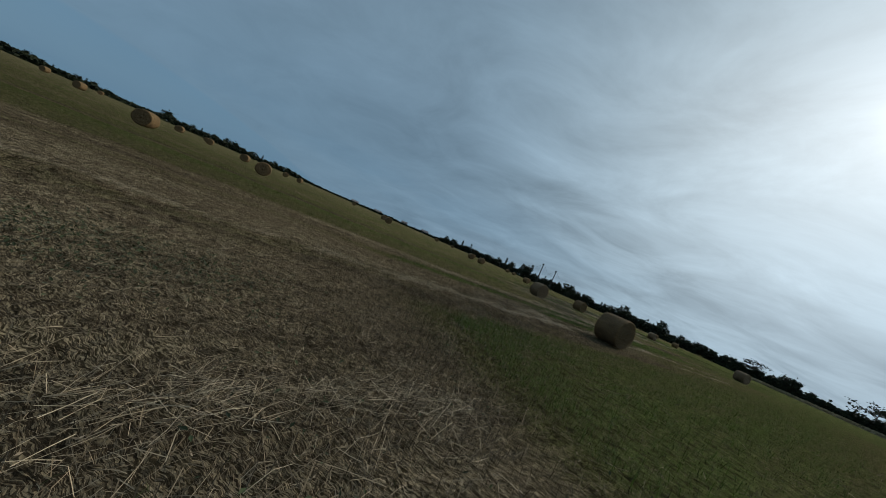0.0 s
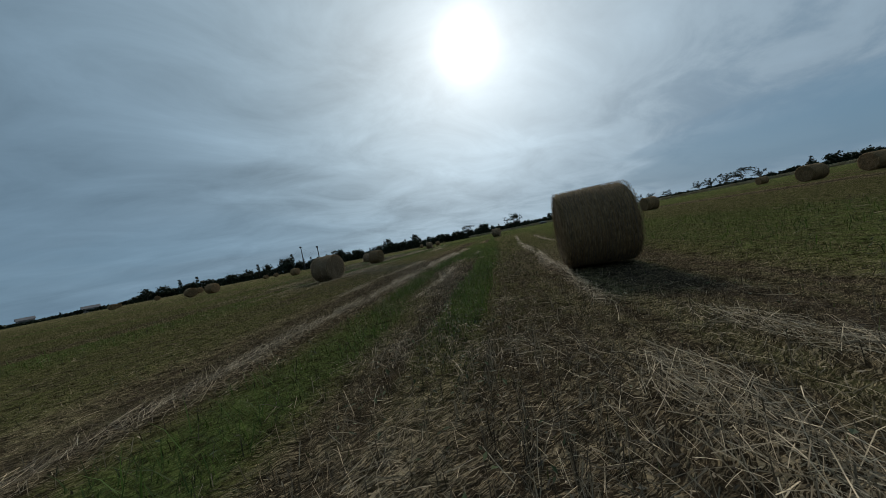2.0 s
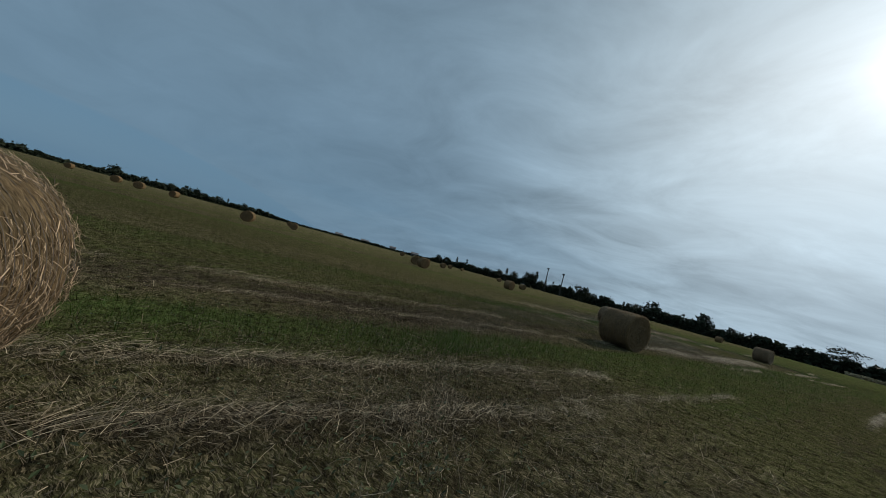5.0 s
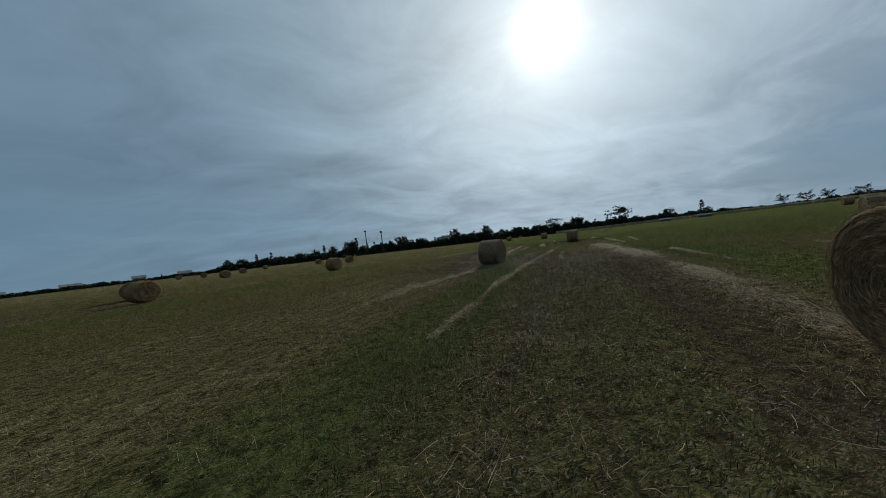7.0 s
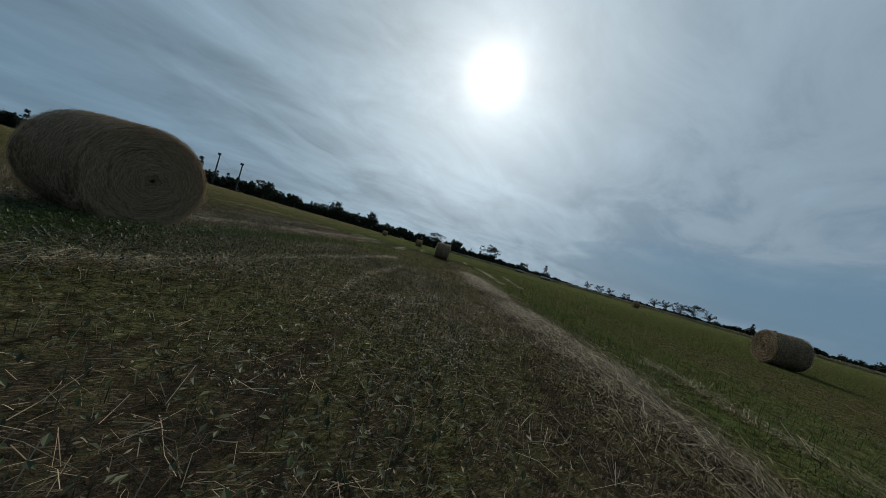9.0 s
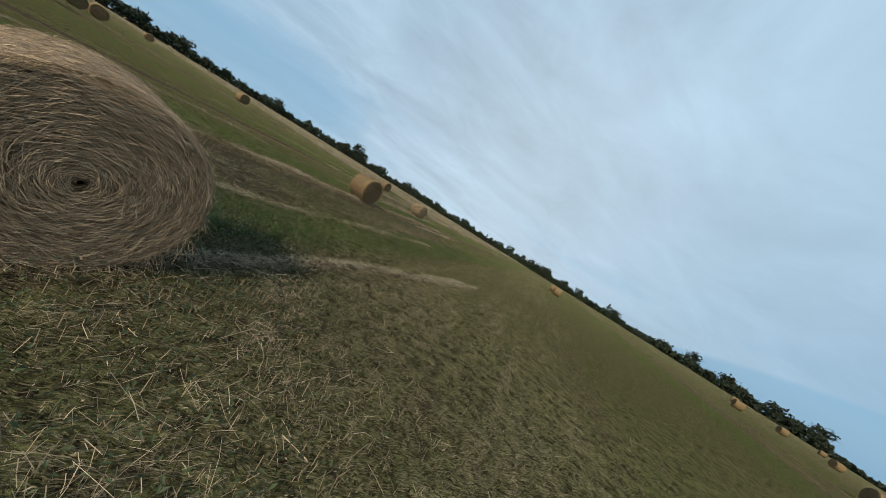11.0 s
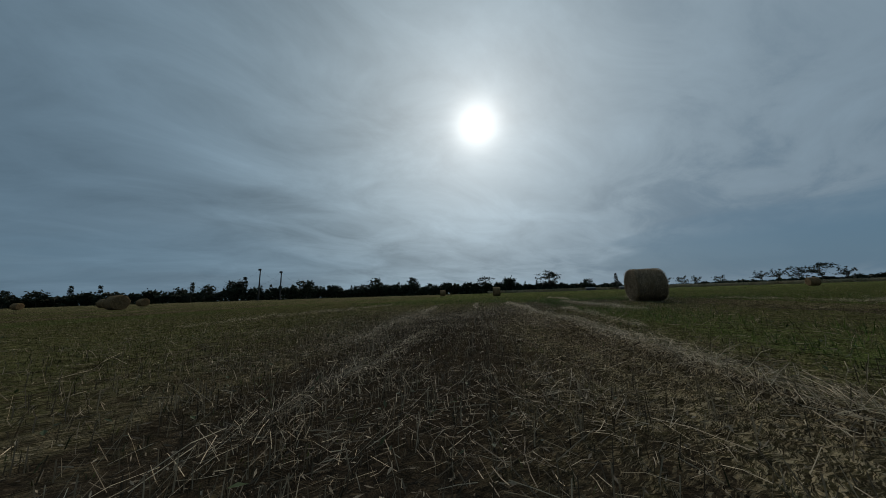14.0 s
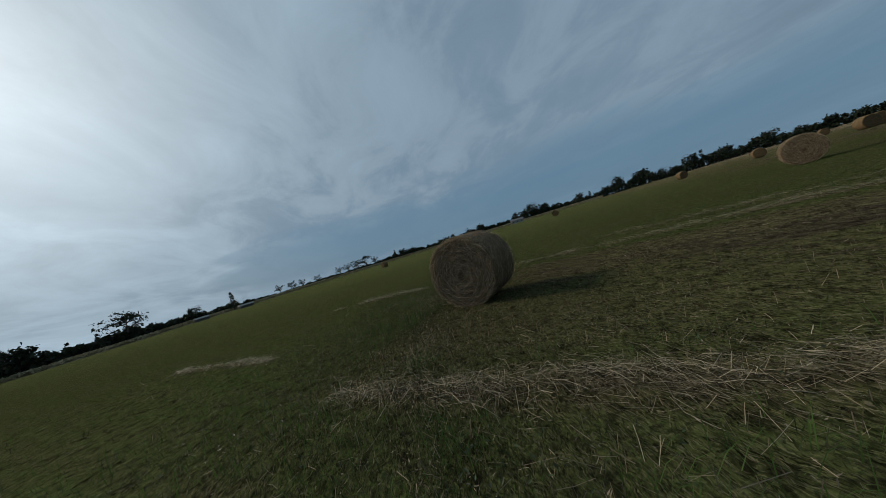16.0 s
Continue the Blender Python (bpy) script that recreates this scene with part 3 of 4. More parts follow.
LUSH = stalk_material("lush_grass", (0.012, 0.026, 0.005), (0.094, 0.166, 0.034), 0.4, 0.6, 1.2)
WEED = stalk_material("weed_leaf", (0.010, 0.018, 0.007), (0.080, 0.108, 0.046), 0.25, 0.5, 1.3)
ROPE = stalk_material("raked_straw", (0.08, 0.062, 0.038), (0.74, 0.62, 0.43), 0.15, 0.6, 1.7)
LITTER = stalk_material("leaf_litter", (0.022, 0.018, 0.012), (0.46, 0.38, 0.27), 0.1, 0.75, 2.2)
HAY = [hay_material("hay_side", False, (0.80, 0.76, 0.72)), hay_material("hay_end", True, (0.76, 0.72, 0.68))]
# darker ends and straw put the shade of backlit rolls into the colour
DULL_HAY = [hay_material("brown_hay_side", False, (0.86, 0.77, 0.66)), hay_material("shaded_hay_end", True, (0.76, 0.66, 0.56))]
DULL_STRAW = stalk_material("shaded_bale_straw", (0.075, 0.050, 0.027), (0.42, 0.305, 0.17), 0.1, 0.75, 1.4)
BALE_STRAW = stalk_material("bale_straw", (0.105, 0.072, 0.043), (0.74, 0.565, 0.38), 0.15, 0.7, 1.6)
TWINE = plain_material("twine", (0.05, 0.042, 0.035), (0.13, 0.11, 0.09), 8.0)
BARK = plain_material("bark", (0.035, 0.028, 0.022), (0.09, 0.075, 0.06), 2.0)
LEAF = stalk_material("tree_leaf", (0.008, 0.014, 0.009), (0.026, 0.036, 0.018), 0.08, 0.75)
POLE = plain_material("weathered_pole", (0.020, 0.022, 0.022), (0.055, 0.055, 0.052), 2.0)
WALL = plain_material("plastered_wall", (0.13, 0.13, 0.135), (0.22, 0.22, 0.22), 0.4)
ROOF = plain_material("roof_sheet", (0.10, 0.10, 0.11), (0.18, 0.18, 0.19), 0.5)
PANE = plain_material("dark_pane", (0.02, 0.025, 0.03), (0.04, 0.045, 0.05), 0.5, 0.2)
SHEET = plain_material("white_sheet", (0.22, 0.22, 0.21), (0.36, 0.35, 0.33), 0.8, 0.6)
STACK = plain_material("dark_stack", (0.04, 0.04, 0.045), (0.10, 0.095, 0.09), 0.8)
GRAVEL = plain_material("pale_gravel", (0.12, 0.10, 0.07), (0.24, 0.205, 0.145), 0.7)
BANK = plain_material("dry_bank_grass", (0.20, 0.17, 0.10), (0.42, 0.37, 0.24), 0.3)


# ---------------------------------------------------------------- mesh helpers
def mesh_from(name, verts, faces, mat, smooth=False):
    """A mesh from arrays: verts (n, 3) and faces (m, 3 or 4)."""
    verts, faces = np.asarray(verts, np.float32), np.asarray(faces, np.int32)
    mesh = bpy.data.meshes.new(name)
    mesh.vertices.add(len(verts))
    mesh.vertices.foreach_set("co", verts.ravel())
    mesh.loops.add(faces.size)
    mesh.loops.foreach_set("vertex_index", faces.ravel())
    mesh.polygons.add(len(faces))
    mesh.polygons.foreach_set("loop_start", np.arange(0, faces.size, faces.shape[1], dtype=np.int32))
    mesh.polygons.foreach_set("use_smooth", np.full(len(faces), smooth))
    mesh.update(calc_edges=True)
    for each in mat if isinstance(mat, (list, tuple)) else [mat]:
        mesh.materials.append(each)
    return mesh


def part(name, mesh, parent, label=""):
    ob = new(name, mesh)
    ob.parent = parent
    if label:
        ob["label"] = label
    return ob


def ribbons(mid, way, side, lift, length, width, bend):
    """Bent flat stalks, two faces each."""
    n = len(mid)
    half, w, b = (length / 2)[:, None], (width / 2)[:, None], bend[:, None]
    rows = []
    for s in (-1.0, 0.0, 1.0):
        core = mid + way * half * s + lift * b * (1 - s * s)
        rows += [core - side * w, core + side * w]
    faces = (np.arange(n)[:, None, None] * 6 + np.array([(0, 1, 3, 2), (2, 3, 5, 4)])[None]).reshape(-1, 4)
    return np.stack(rows, 1).reshape(-1, 3), faces


def blades(root, way, side, length, width):
    """Short upright stalks cut off at the top, one face each."""
    w = (width / 2)[:, None]
    tip = root + way * length[:, None]
    verts = np.stack([root - side * w, root + side * w, tip + side * w * 0.7, tip - side * w * 0.7], 1).reshape(-1, 3)
    return verts, np.arange(len(root) * 4).reshape(-1, 4)


def unit(v):
    return v / np.maximum(np.linalg.norm(v, axis=-1, keepdims=True), 1e-9)


# ---------------------------------------------------------------- ground
# the stretch of field along the camera's path that gets single stalks and blades
LANE = np.array([(0.3, -3.0), (-0.6, 3.0), (-1.0, 8.0), (0.6, 13.6), (3.0, 18.5), (3.8, 23.5), (2.6, 28.5), (1.2, 33.5), (2.2, 39.0), (6.2, 43.6),
                 (10.8, 46.8), (12.6, 50.0), (11.0, 53.5), (8.0, 54.4), (5.3, 52.0), (6.6, 49.2), (8.2, 48.8), (9.5, 53.0), (9.9, 58.0), (12.0, 61.8),
                 (16.0, 63.6), (21.0, 63.5), (25.0, 62.0)])


def from_lane(p):
    """Metres from the lane's middle."""
    spine = np.concatenate([LANE, (LANE[1:] + LANE[:-1]) / 2])
    return np.min([np.hypot(p[:, 0] - x, p[:, 1] - y) for x, y in spine], axis=0)


def build_ground():
    """One sheet to the horizon, finest where the strips are told apart; it carries the shares of its cover and a mask
    for painted shade.
    """
    def spread(low, high, step, wide_low, wide_high, wide_step, far):
        inner = np.concatenate([np.arange(wide_low, low, wide_step), np.arange(low, high, step), np.arange(high, wide_high + wide_step / 2, wide_step)])
        out = [wide_step]
        while sum(out) < far:
            out.append(out[-1] * 1.25)
        out = np.cumsum(out)
        return np.concatenate([inner[0] - out[::-1], inner, inner[-1] + out])
    us, vs = spread(-35, 3, 0.12, -80, 48, 0.4, 3500), spread(-6, 74, 0.42, -50, 150, 1.3, 3500)
    gu, gv = np.meshgrid(us, vs, indexing="ij")
    gx, gy = gu * ACROSS[0] + gv * ALONG[0], gu * ACROSS[1] + gv * ALONG[1]
    verts = np.stack([gx, gy, ground_height(gx, gy)], -1).reshape(-1, 3)
    i, j = np.meshgrid(np.arange(len(us) - 1), np.arange(len(vs) - 1), indexing="ij")
    a = (i * len(vs) + j).ravel()
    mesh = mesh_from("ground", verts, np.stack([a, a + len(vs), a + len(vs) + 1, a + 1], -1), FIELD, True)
    green, straw, bare = cover(gx, gy)[:3]
    # 0 near the lane, where shade is painted into the soil colour
    unshaded = ramp_up(from_lane(np.stack([gx.ravel(), gy.ravel()], -1)), 0.8, 3.8).reshape(gx.shape)
    shares = np.stack([green, straw, bare, unshaded], -1).reshape(-1, 4)
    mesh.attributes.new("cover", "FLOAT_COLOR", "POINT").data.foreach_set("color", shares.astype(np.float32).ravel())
    tagged(new("ground", mesh), "mown hay field with straw swaths and green strips", "field", kind="structure")


build_ground()


def scatter(count, rng, widths, line=LANE):
    """Points on the field, thickest along the lane."""
    seg = np.diff(line, axis=0)
    size = np.linalg.norm(seg, axis=1)
    pick = rng.choice(len(seg), count, p=size / size.sum())
    at = line[pick] + seg[pick] * rng.uniform(0, 1, (count, 1))
    angle = rng.uniform(0, 2 * np.pi, count)
    reach = np.abs(rng.normal(0, 1, count)) * np.where(rng.uniform(size=count) < 0.6, widths[0], widths[1])
    return at + np.stack([np.cos(angle), np.sin(angle)], -1) * reach[:, None]


def lying(p, z, turn, tilt, length, rise, rng):
    """Where stalks lie that point along turn and rise by tilt."""
    n = len(p)
    way = np.stack([np.cos(turn) * np.cos(tilt), np.sin(turn) * np.cos(tilt), np.sin(tilt)], -1)
    side = np.stack([-np.sin(turn), np.cos(turn), np.zeros(n)], -1)
    roll = rng.normal(0, 0.6, n)[:, None]
    side = side * np.cos(roll) + np.cross(way, side) * np.sin(roll)
    mid = np.column_stack([p, z + 0.006 + rise + np.sin(tilt) * length / 2])
    return mid, way, side, np.cross(way, side)


def build_straw(name, count, seed, label):
    rng = np.random.default_rng(seed)
    p = scatter(count, rng, (2.0, 6.0))
    straw = cover(p[:, 0], p[:, 1])[1]
    clump = 0.5 + 0.5 * lumps(p[:, 0], p[:, 1], 0.4, seed + 1)
    patchy = 0.5 + 0.5 * lumps(p[:, 0], p[:, 1], 1.7, seed + 2)
    p = p[rng.uniform(size=count) < np.clip(straw * 1.25 + 0.03, 0, 1) * (0.06 + 1.3 * clump ** 2.2) * (0.35 + 0.75 * patchy)]
    n = len(p)
    turn = lumps(p[:, 0], p[:, 1], 0.6, seed + 5) * 2.8 + rng.normal(0, 1.1, n)
    length = np.minimum((rng.gamma(2.0, 0.036, n) + 0.02) * np.where(rng.uniform(size=n) < 0.07, 2.4, 1.0), 0.36)
    mid, way, side, lift = lying(p, ground_height(p[:, 0], p[:, 1]), turn, np.abs(rng.normal(0, 0.17, n)), length, rng.uniform(0, 0.035, n), rng)
    width = rng.uniform(0.0013, 0.0034, n) + np.clip(from_lane(p) - 2.0, 0, 10) * 0.0005
    v, f = ribbons(mid, way, side, lift, length, width, rng.normal(0, 0.16, n) * length)
    tagged(new(name, mesh_from(name, v, f, STRAW)), label, "straw", kind="stuff")


def build_rows(count, seed):
    """Raked rows of long straw along the swaths, heaped and broken here and there."""
    rng = np.random.default_rng(seed)
    first_u, last_u, half, top, low, high = ROWS.T
    weight = (high - low) * half * top
    pick = rng.choice(len(ROWS), count, p=weight / weight.sum())
    ahead = rng.uniform(low[pick] - 0.3, high[pick] + 0.3)
    across = first_u[pick] + (last_u - first_u)[pick] * ramp_up(ahead, low[pick], high[pick])
    across = across + rng.normal(0, 0.42, count) * half[pick] * np.where(rng.uniform(size=count) < 0.15, 2.6, 1.0)
    p = across[:, None] * ACROSS + ahead[:, None] * ALONG
    p = p - swerve(p[:, 0], p[:, 1])[:, None] * ACROSS
    gap = 0.5 + 0.55 * lumps(p @ ALONG, p @ ACROSS * 0.2, 1.9, 71) + 0.35 * lumps(p @ ALONG, p @ ACROSS * 0.6, 0.6, 72)
    p = p[np.clip(gap + 0.15, 0.06, 1) > rng.uniform(0, 1, count)]
    n = len(p)
    heap = cover(p[:, 0], p[:, 1])[3]
    turn = math.pi / 2 - ROW_AZ + rng.normal(0, 0.8, n) + 0.6 * lumps(p[:, 0], p[:, 1], 0.8, seed + 3)
    length = rng.uniform(0.04, 0.15, n) + rng.uniform(0, 0.16, n) ** 1.5 * 2.0
    mid, way, side, lift = lying(p, ground_height(p[:, 0], p[:, 1]), turn, np.abs(rng.normal(0, 0.2, n)), length, rng.uniform(0, 1, n) * (0.02 + 0.075 * heap), rng)
    v, f = ribbons(mid, way, side, lift, length, rng.uniform(0.0013, 0.0032, n), rng.normal(0, 0.10, n) * length)
    tagged(new("raked_straw", mesh_from("raked_straw", v, f, ROPE)), "raked rows of long pale straw across the field", "straw", kind="stuff")


def build_litter(count, seed):
    """Chaff and leaf bits lying flat."""
    rng = np.random.default_rng(seed)
    p = scatter(count, rng, (1.8, 5.0))
    p = p[rng.uniform(size=count) < np.clip(1.0 - 0.75 * cover(p[:, 0], p[:, 1])[0], 0, 1)]
    n = len(p)
    mid = np.column_stack([p, ground_height(p[:, 0], p[:, 1]) + rng.uniform(0.004, 0.03, n)])
    a = unit(np.column_stack([rng.normal(size=(n, 2)), rng.normal(0, 0.35, n)]))
    b = unit(np.cross(a, np.column_stack([rng.normal(0, 0.4, (n, 2)), np.ones(n)])))
    s, t = rng.uniform(0.006, 0.022, (n, 1)), rng.uniform(0.0018, 0.005, (n, 1))
    verts = np.stack([mid - a * s, mid + b * t, mid + a * s, mid - b * t], 1).reshape(-1, 3)
    k = np.arange(n)[:, None] * 4
    tagged(new("chaff", mesh_from("chaff", verts, np.concatenate([k + (0, 1, 2), k + (0, 2, 3)]), LITTER)), "dry chaff and leaf bits on the soil", "chaff", kind="stuff")


def build_stubble(count, seed):
    """Cut stalks that still stand, in drilled lines along the swaths."""
    rng = np.random.default_rng(seed)
    p = scatter(count, rng, (2.2, 5.5))
    across = p @ ACROSS
    p = p + ((np.round(across / 0.15) * 0.15 + rng.normal(0, 0.022, count)) - across)[:, None] * ACROSS
    green, _, bare = cover(p[:, 0], p[:, 1])[:3]
    p = p[rng.uniform(size=count) < np.clip(1.05 - green * 1.1 - 0.5 * bare, 0.05, 1)]
    n = len(p)
    turn = rng.uniform(0, 2 * np.pi, n)
    lean = np.abs(rng.normal(0, 0.4, n))
    way = np.stack([np.cos(turn) * np.sin(lean), np.sin(turn) * np.sin(lean), np.cos(lean)], -1)
    side = np.stack([-np.sin(turn), np.cos(turn), np.zeros(n)], -1)
    length = rng.uniform(0.03, 0.12, n)
    root = np.column_stack([p, ground_height(p[:, 0], p[:, 1])]) - way * 0.01
    v, f = blades(root, way, side, length, rng.uniform(0.0022, 0.005, n))
    tagged(new("stubble", mesh_from("stubble", v, f, STUBBLE)), "short cut brown stubble standing in the field", "stubble", kind="stuff")


def build_grass(name, count, seed, least, tallest, mat, label):
    rng = np.random.default_rng(seed)
    p = scatter(count, rng, (2.2, 6.0))
    g = cover(p[:, 0], p[:, 1])[0]
    clump = 0.5 + 0.5 * lumps(p[:, 0], p[:, 1], 0.35, seed + 2) + 0.4 * lumps(p[:, 0], p[:, 1], 1.3, seed + 3)
    keep = rng.uniform(size=count) < np.clip(g * 1.25 - 0.1, 0.03, 1) * np.clip(clump * 1.3 - 0.1, 0.04, 1) * (g > least)
    p, g = p[keep], g[keep]
    n = len(p)
    turn = rng.uniform(0, 2 * np.pi, n)
    out = np.stack([np.cos(turn), np.sin(turn), np.zeros(n)], -1)
    side = np.stack([-np.sin(turn), np.cos(turn), np.zeros(n)], -1)
    tall = rng.uniform(0.2, 1.0, n) ** 1.4 * tallest * (0.5 + 0.8 * g)
    lean = rng.uniform(0.2, 1.4, n) * tall
    w = (rng.uniform(0.0012, 0.0028, n) + np.clip(from_lane(p) - 2.0, 0, 8) * 0.0004)[:, None]
    root = np.column_stack([p, ground_height(p[:, 0], p[:, 1]) - 0.005])
    knee = root + out * (lean * 0.35)[:, None] + np.array((0, 0, 1.0)) * (tall * 0.6)[:, None]
    tip = root + out * lean[:, None] + np.array((0, 0, 1.0)) * tall[:, None]
    verts = np.stack([root - side * w, root + side * w, knee + side * w * 0.8, knee - side * w * 0.8, tip], 1).reshape(-1, 3)
    faces = (np.arange(n)[:, None, None] * 5 + np.array([(0, 1, 2), (0, 2, 3), (3, 2, 4)])[None]).reshape(-1, 3)
    tagged(new(name, mesh_from(name, verts, faces, mat)), label, "grass", kind="stuff")


def build_weeds(count, seed):
    """Low leafy weeds in patches: each leaf has two halves folded along its rib."""
    rng = np.random.default_rng(seed)
    p = scatter(count, rng, (2.4, 5.0))
    beds = np.array([(7.7, 49.3, 0.9), (-3.1, 1.2, 0.35), (-2.6, 1.85, 0.3), (-3.7, 0.9, 0.3), (9.35, 54.2, 0.4)])
    bed = beds[rng.choice(5, 13000, p=(0.82, 0.06, 0.04, 0.04, 0.04))]
    p = np.concatenate([p, bed[:, :2] + rng.normal(size=(13000, 2)) * bed[:, 2:]])
    count = len(p)
    green = np.maximum(cover(p[:, 0], p[:, 1])[0], (np.arange(count) >= count - 13000) * 0.7)
    near = (np.arange(count) >= count - 13000) * 0.6 + np.exp(-((np.hypot(p[:, 0] - 8.4, p[:, 1] - 49.2) / 2.2) ** 2)) + 0.6 * np.exp(-((np.hypot(p[:, 0] - 2.0, p[:, 1] - 25.0) / 3.0) ** 2))
    ahead = p @ ALONG
    near = near + 0.55 * np.exp(-((p @ ACROSS + 21.0) / 1.0) ** 2) * ramp_up(ahead, 28, 31) * ramp_up(ahead, 46, 43)
    clump = lumps(p[:, 0], p[:, 1], 0.8, seed + 2)
    p = p[rng.uniform(size=count) < np.clip(near * 1.3 + np.where(clump > 0.35, 0.3, 0.03), 0, 1) * (0.2 + green)]
    n = len(p)
    turn, tip = rng.uniform(0, 2 * np.pi, n), rng.uniform(-0.2, 0.9, n)
    way = np.stack([np.cos(turn) * np.cos(tip), np.sin(turn) * np.cos(tip), np.sin(tip)], -1)
    side = np.stack([-np.sin(turn), np.cos(turn), np.zeros(n)], -1)
    lift = np.cross(way, side)
    mid = np.column_stack([p, ground_height(p[:, 0], p[:, 1]) + rng.uniform(0.015, 0.13, n)])
    size = rng.uniform(0.008, 0.024, n)[:, None]
    verts = np.stack([mid - way * size, mid + side * size * 0.45 + lift * size * 0.15, mid + way * size, mid - side * size * 0.45 + lift * size * 0.15], 1).reshape(-1, 3)
    a = np.arange(n)[:, None] * 4
    tagged(new("weeds", mesh_from("weeds", verts, np.concatenate([a + (0, 1, 2), a + (0, 2, 3)]), WEED)), "low dark green leafy weeds in the hay field", "weeds", kind="stuff")


def build_aftermath(count, seed):
    """Short broad blades of regrowth over the field on both sides."""
    rng = np.random.default_rng(seed)
    p = scatter(count, rng, (8.0, 20.0), np.concatenate([LANE, [(33.0, 66.0), (44.0, 68.0)]]))
    clump = 0.6 + 0.5 * lumps(p[:, 0], p[:, 1], 0.6, seed + 1) + 0.3 * lumps(p[:, 0], p[:, 1], 2.6, seed + 2)
    off = from_lane(p)
    keep = rng.uniform(size=count) < ramp_up(off, 0.5, 4.5) * np.clip(cover(p[:, 0], p[:, 1])[0] * 1.4 * clump - 0.15, 0.02, 1)
    p, off = p[keep], off[keep]
    n = len(p)
    turn = rng.uniform(0, 2 * np.pi, n)
    out = np.stack([np.cos(turn), np.sin(turn), np.zeros(n)], -1)
    side = np.stack([-np.sin(turn), np.cos(turn), np.zeros(n)], -1)
    tall = rng.uniform(0.35, 1.0, n)[:, None] * 0.09
    root = np.column_stack([p, ground_height(p[:, 0], p[:, 1]) - 0.004])
    w = (rng.uniform(0.0018, 0.004, n) + np.clip(off - 2.5, 0, 8) * 0.0006)[:, None]
    tip = root + out * tall * rng.uniform(0.1, 0.9, (n, 1)) + np.array((0, 0, 1.0)) * tall
    verts = np.stack([root - side * w, root + side * w, tip], 1).reshape(-1, 3)
    tagged(new("regrowth", mesh_from("regrowth", verts, np.arange(3 * n).reshape(-1, 3), AFTERMATH)), "short yellow-green regrowth on the mown field", "grass", kind="stuff")


build_straw("loose_straw", 960000, 21, "loose pale dry straw strewn over the field")
build_rows(125000, 25)
build_litter(113000, 27)
build_stubble(270000, 31)
build_grass("grass", 480000, 41, -1, 0.085, GRASS, "short olive grass growing between the swaths")
build_grass("lush_grass", 560000, 45, 0.70, 0.17, LUSH, "taller fresh green grass in narrow strips")
build_weeds(230000, 51)
build_aftermath(130000, 61)

# ---------------------------------------------------------------- bales
RADIUS, WIDE = 0.645, 1.02


def bale_body(seed, mats, around=96, along=22, rings=16):
    """A pressed roll along x: drum with rounded rims, and ends in shallow rings."""
    rng = np.random.default_rng(seed)
    shape = []
    for k in range(rings):
        r = RADIUS * 0.9 * k / (rings - 1) + 0.015
        shape.append((WIDE / 2 - 0.004 + 0.02 * math.cos(k * 1.9) - 0.012 * (k % 2), r, 1))
    for k in range(1, 5):
        a = k / 5 * math.pi / 2
        shape.append((WIDE / 2 - RADIUS * 0.1 * (1 - math.cos(a)), RADIUS * 0.9 + RADIUS * 0.1 * math.sin(a), 0))
    prof = shape + [(x, RADIUS, 0) for x in np.linspace(WIDE / 2 - RADIUS * 0.1, -WIDE / 2 + RADIUS * 0.1, along)]
    prof += [(-x, r, m) for x, r, m in shape[::-1]]
    th = np.linspace(0, 2 * np.pi, around, endpoint=False)
    px, pr = np.array([p[0] for p in prof])[:, None], np.array([p[1] for p in prof])[:, None]
    wave = lumps(px * 6 + 20 + 0 * th, th * 6 / (2 * np.pi) * 1.0 + 0 * px, 1.0, seed)
    bumpy = 0.012 * wave + 0.02 * rng.normal(0, 0.28, (len(prof), around)) * (pr > 0.1) + 0.012 * np.sin(th * 2 + 0.6) + 0.008 * np.sin(th * 5 + px * 4)
    rr = pr + bumpy * pr / RADIUS
    xx = px + rng.normal(0, 0.005, (len(prof), around)) * np.sign(px)
    verts = np.stack([xx, rr * np.cos(th), rr * np.sin(th) * 0.975], -1).reshape(-1, 3)
    i, j = np.meshgrid(np.arange(len(prof) - 1), np.arange(around), indexing="ij")
    a, b = (i * around + j).ravel(), (i * around + (j + 1) % around).ravel()
    faces = np.stack([a, b, b + around, a + around], -1)
    mesh = mesh_from("bale_body", verts, faces, mats, True)
    kinds = np.array([p[2] for p in prof])
    mesh.polygons.foreach_set("material_index", (kinds[i.ravel()] * kinds[i.ravel() + 1]).astype(np.int32))
    return mesh


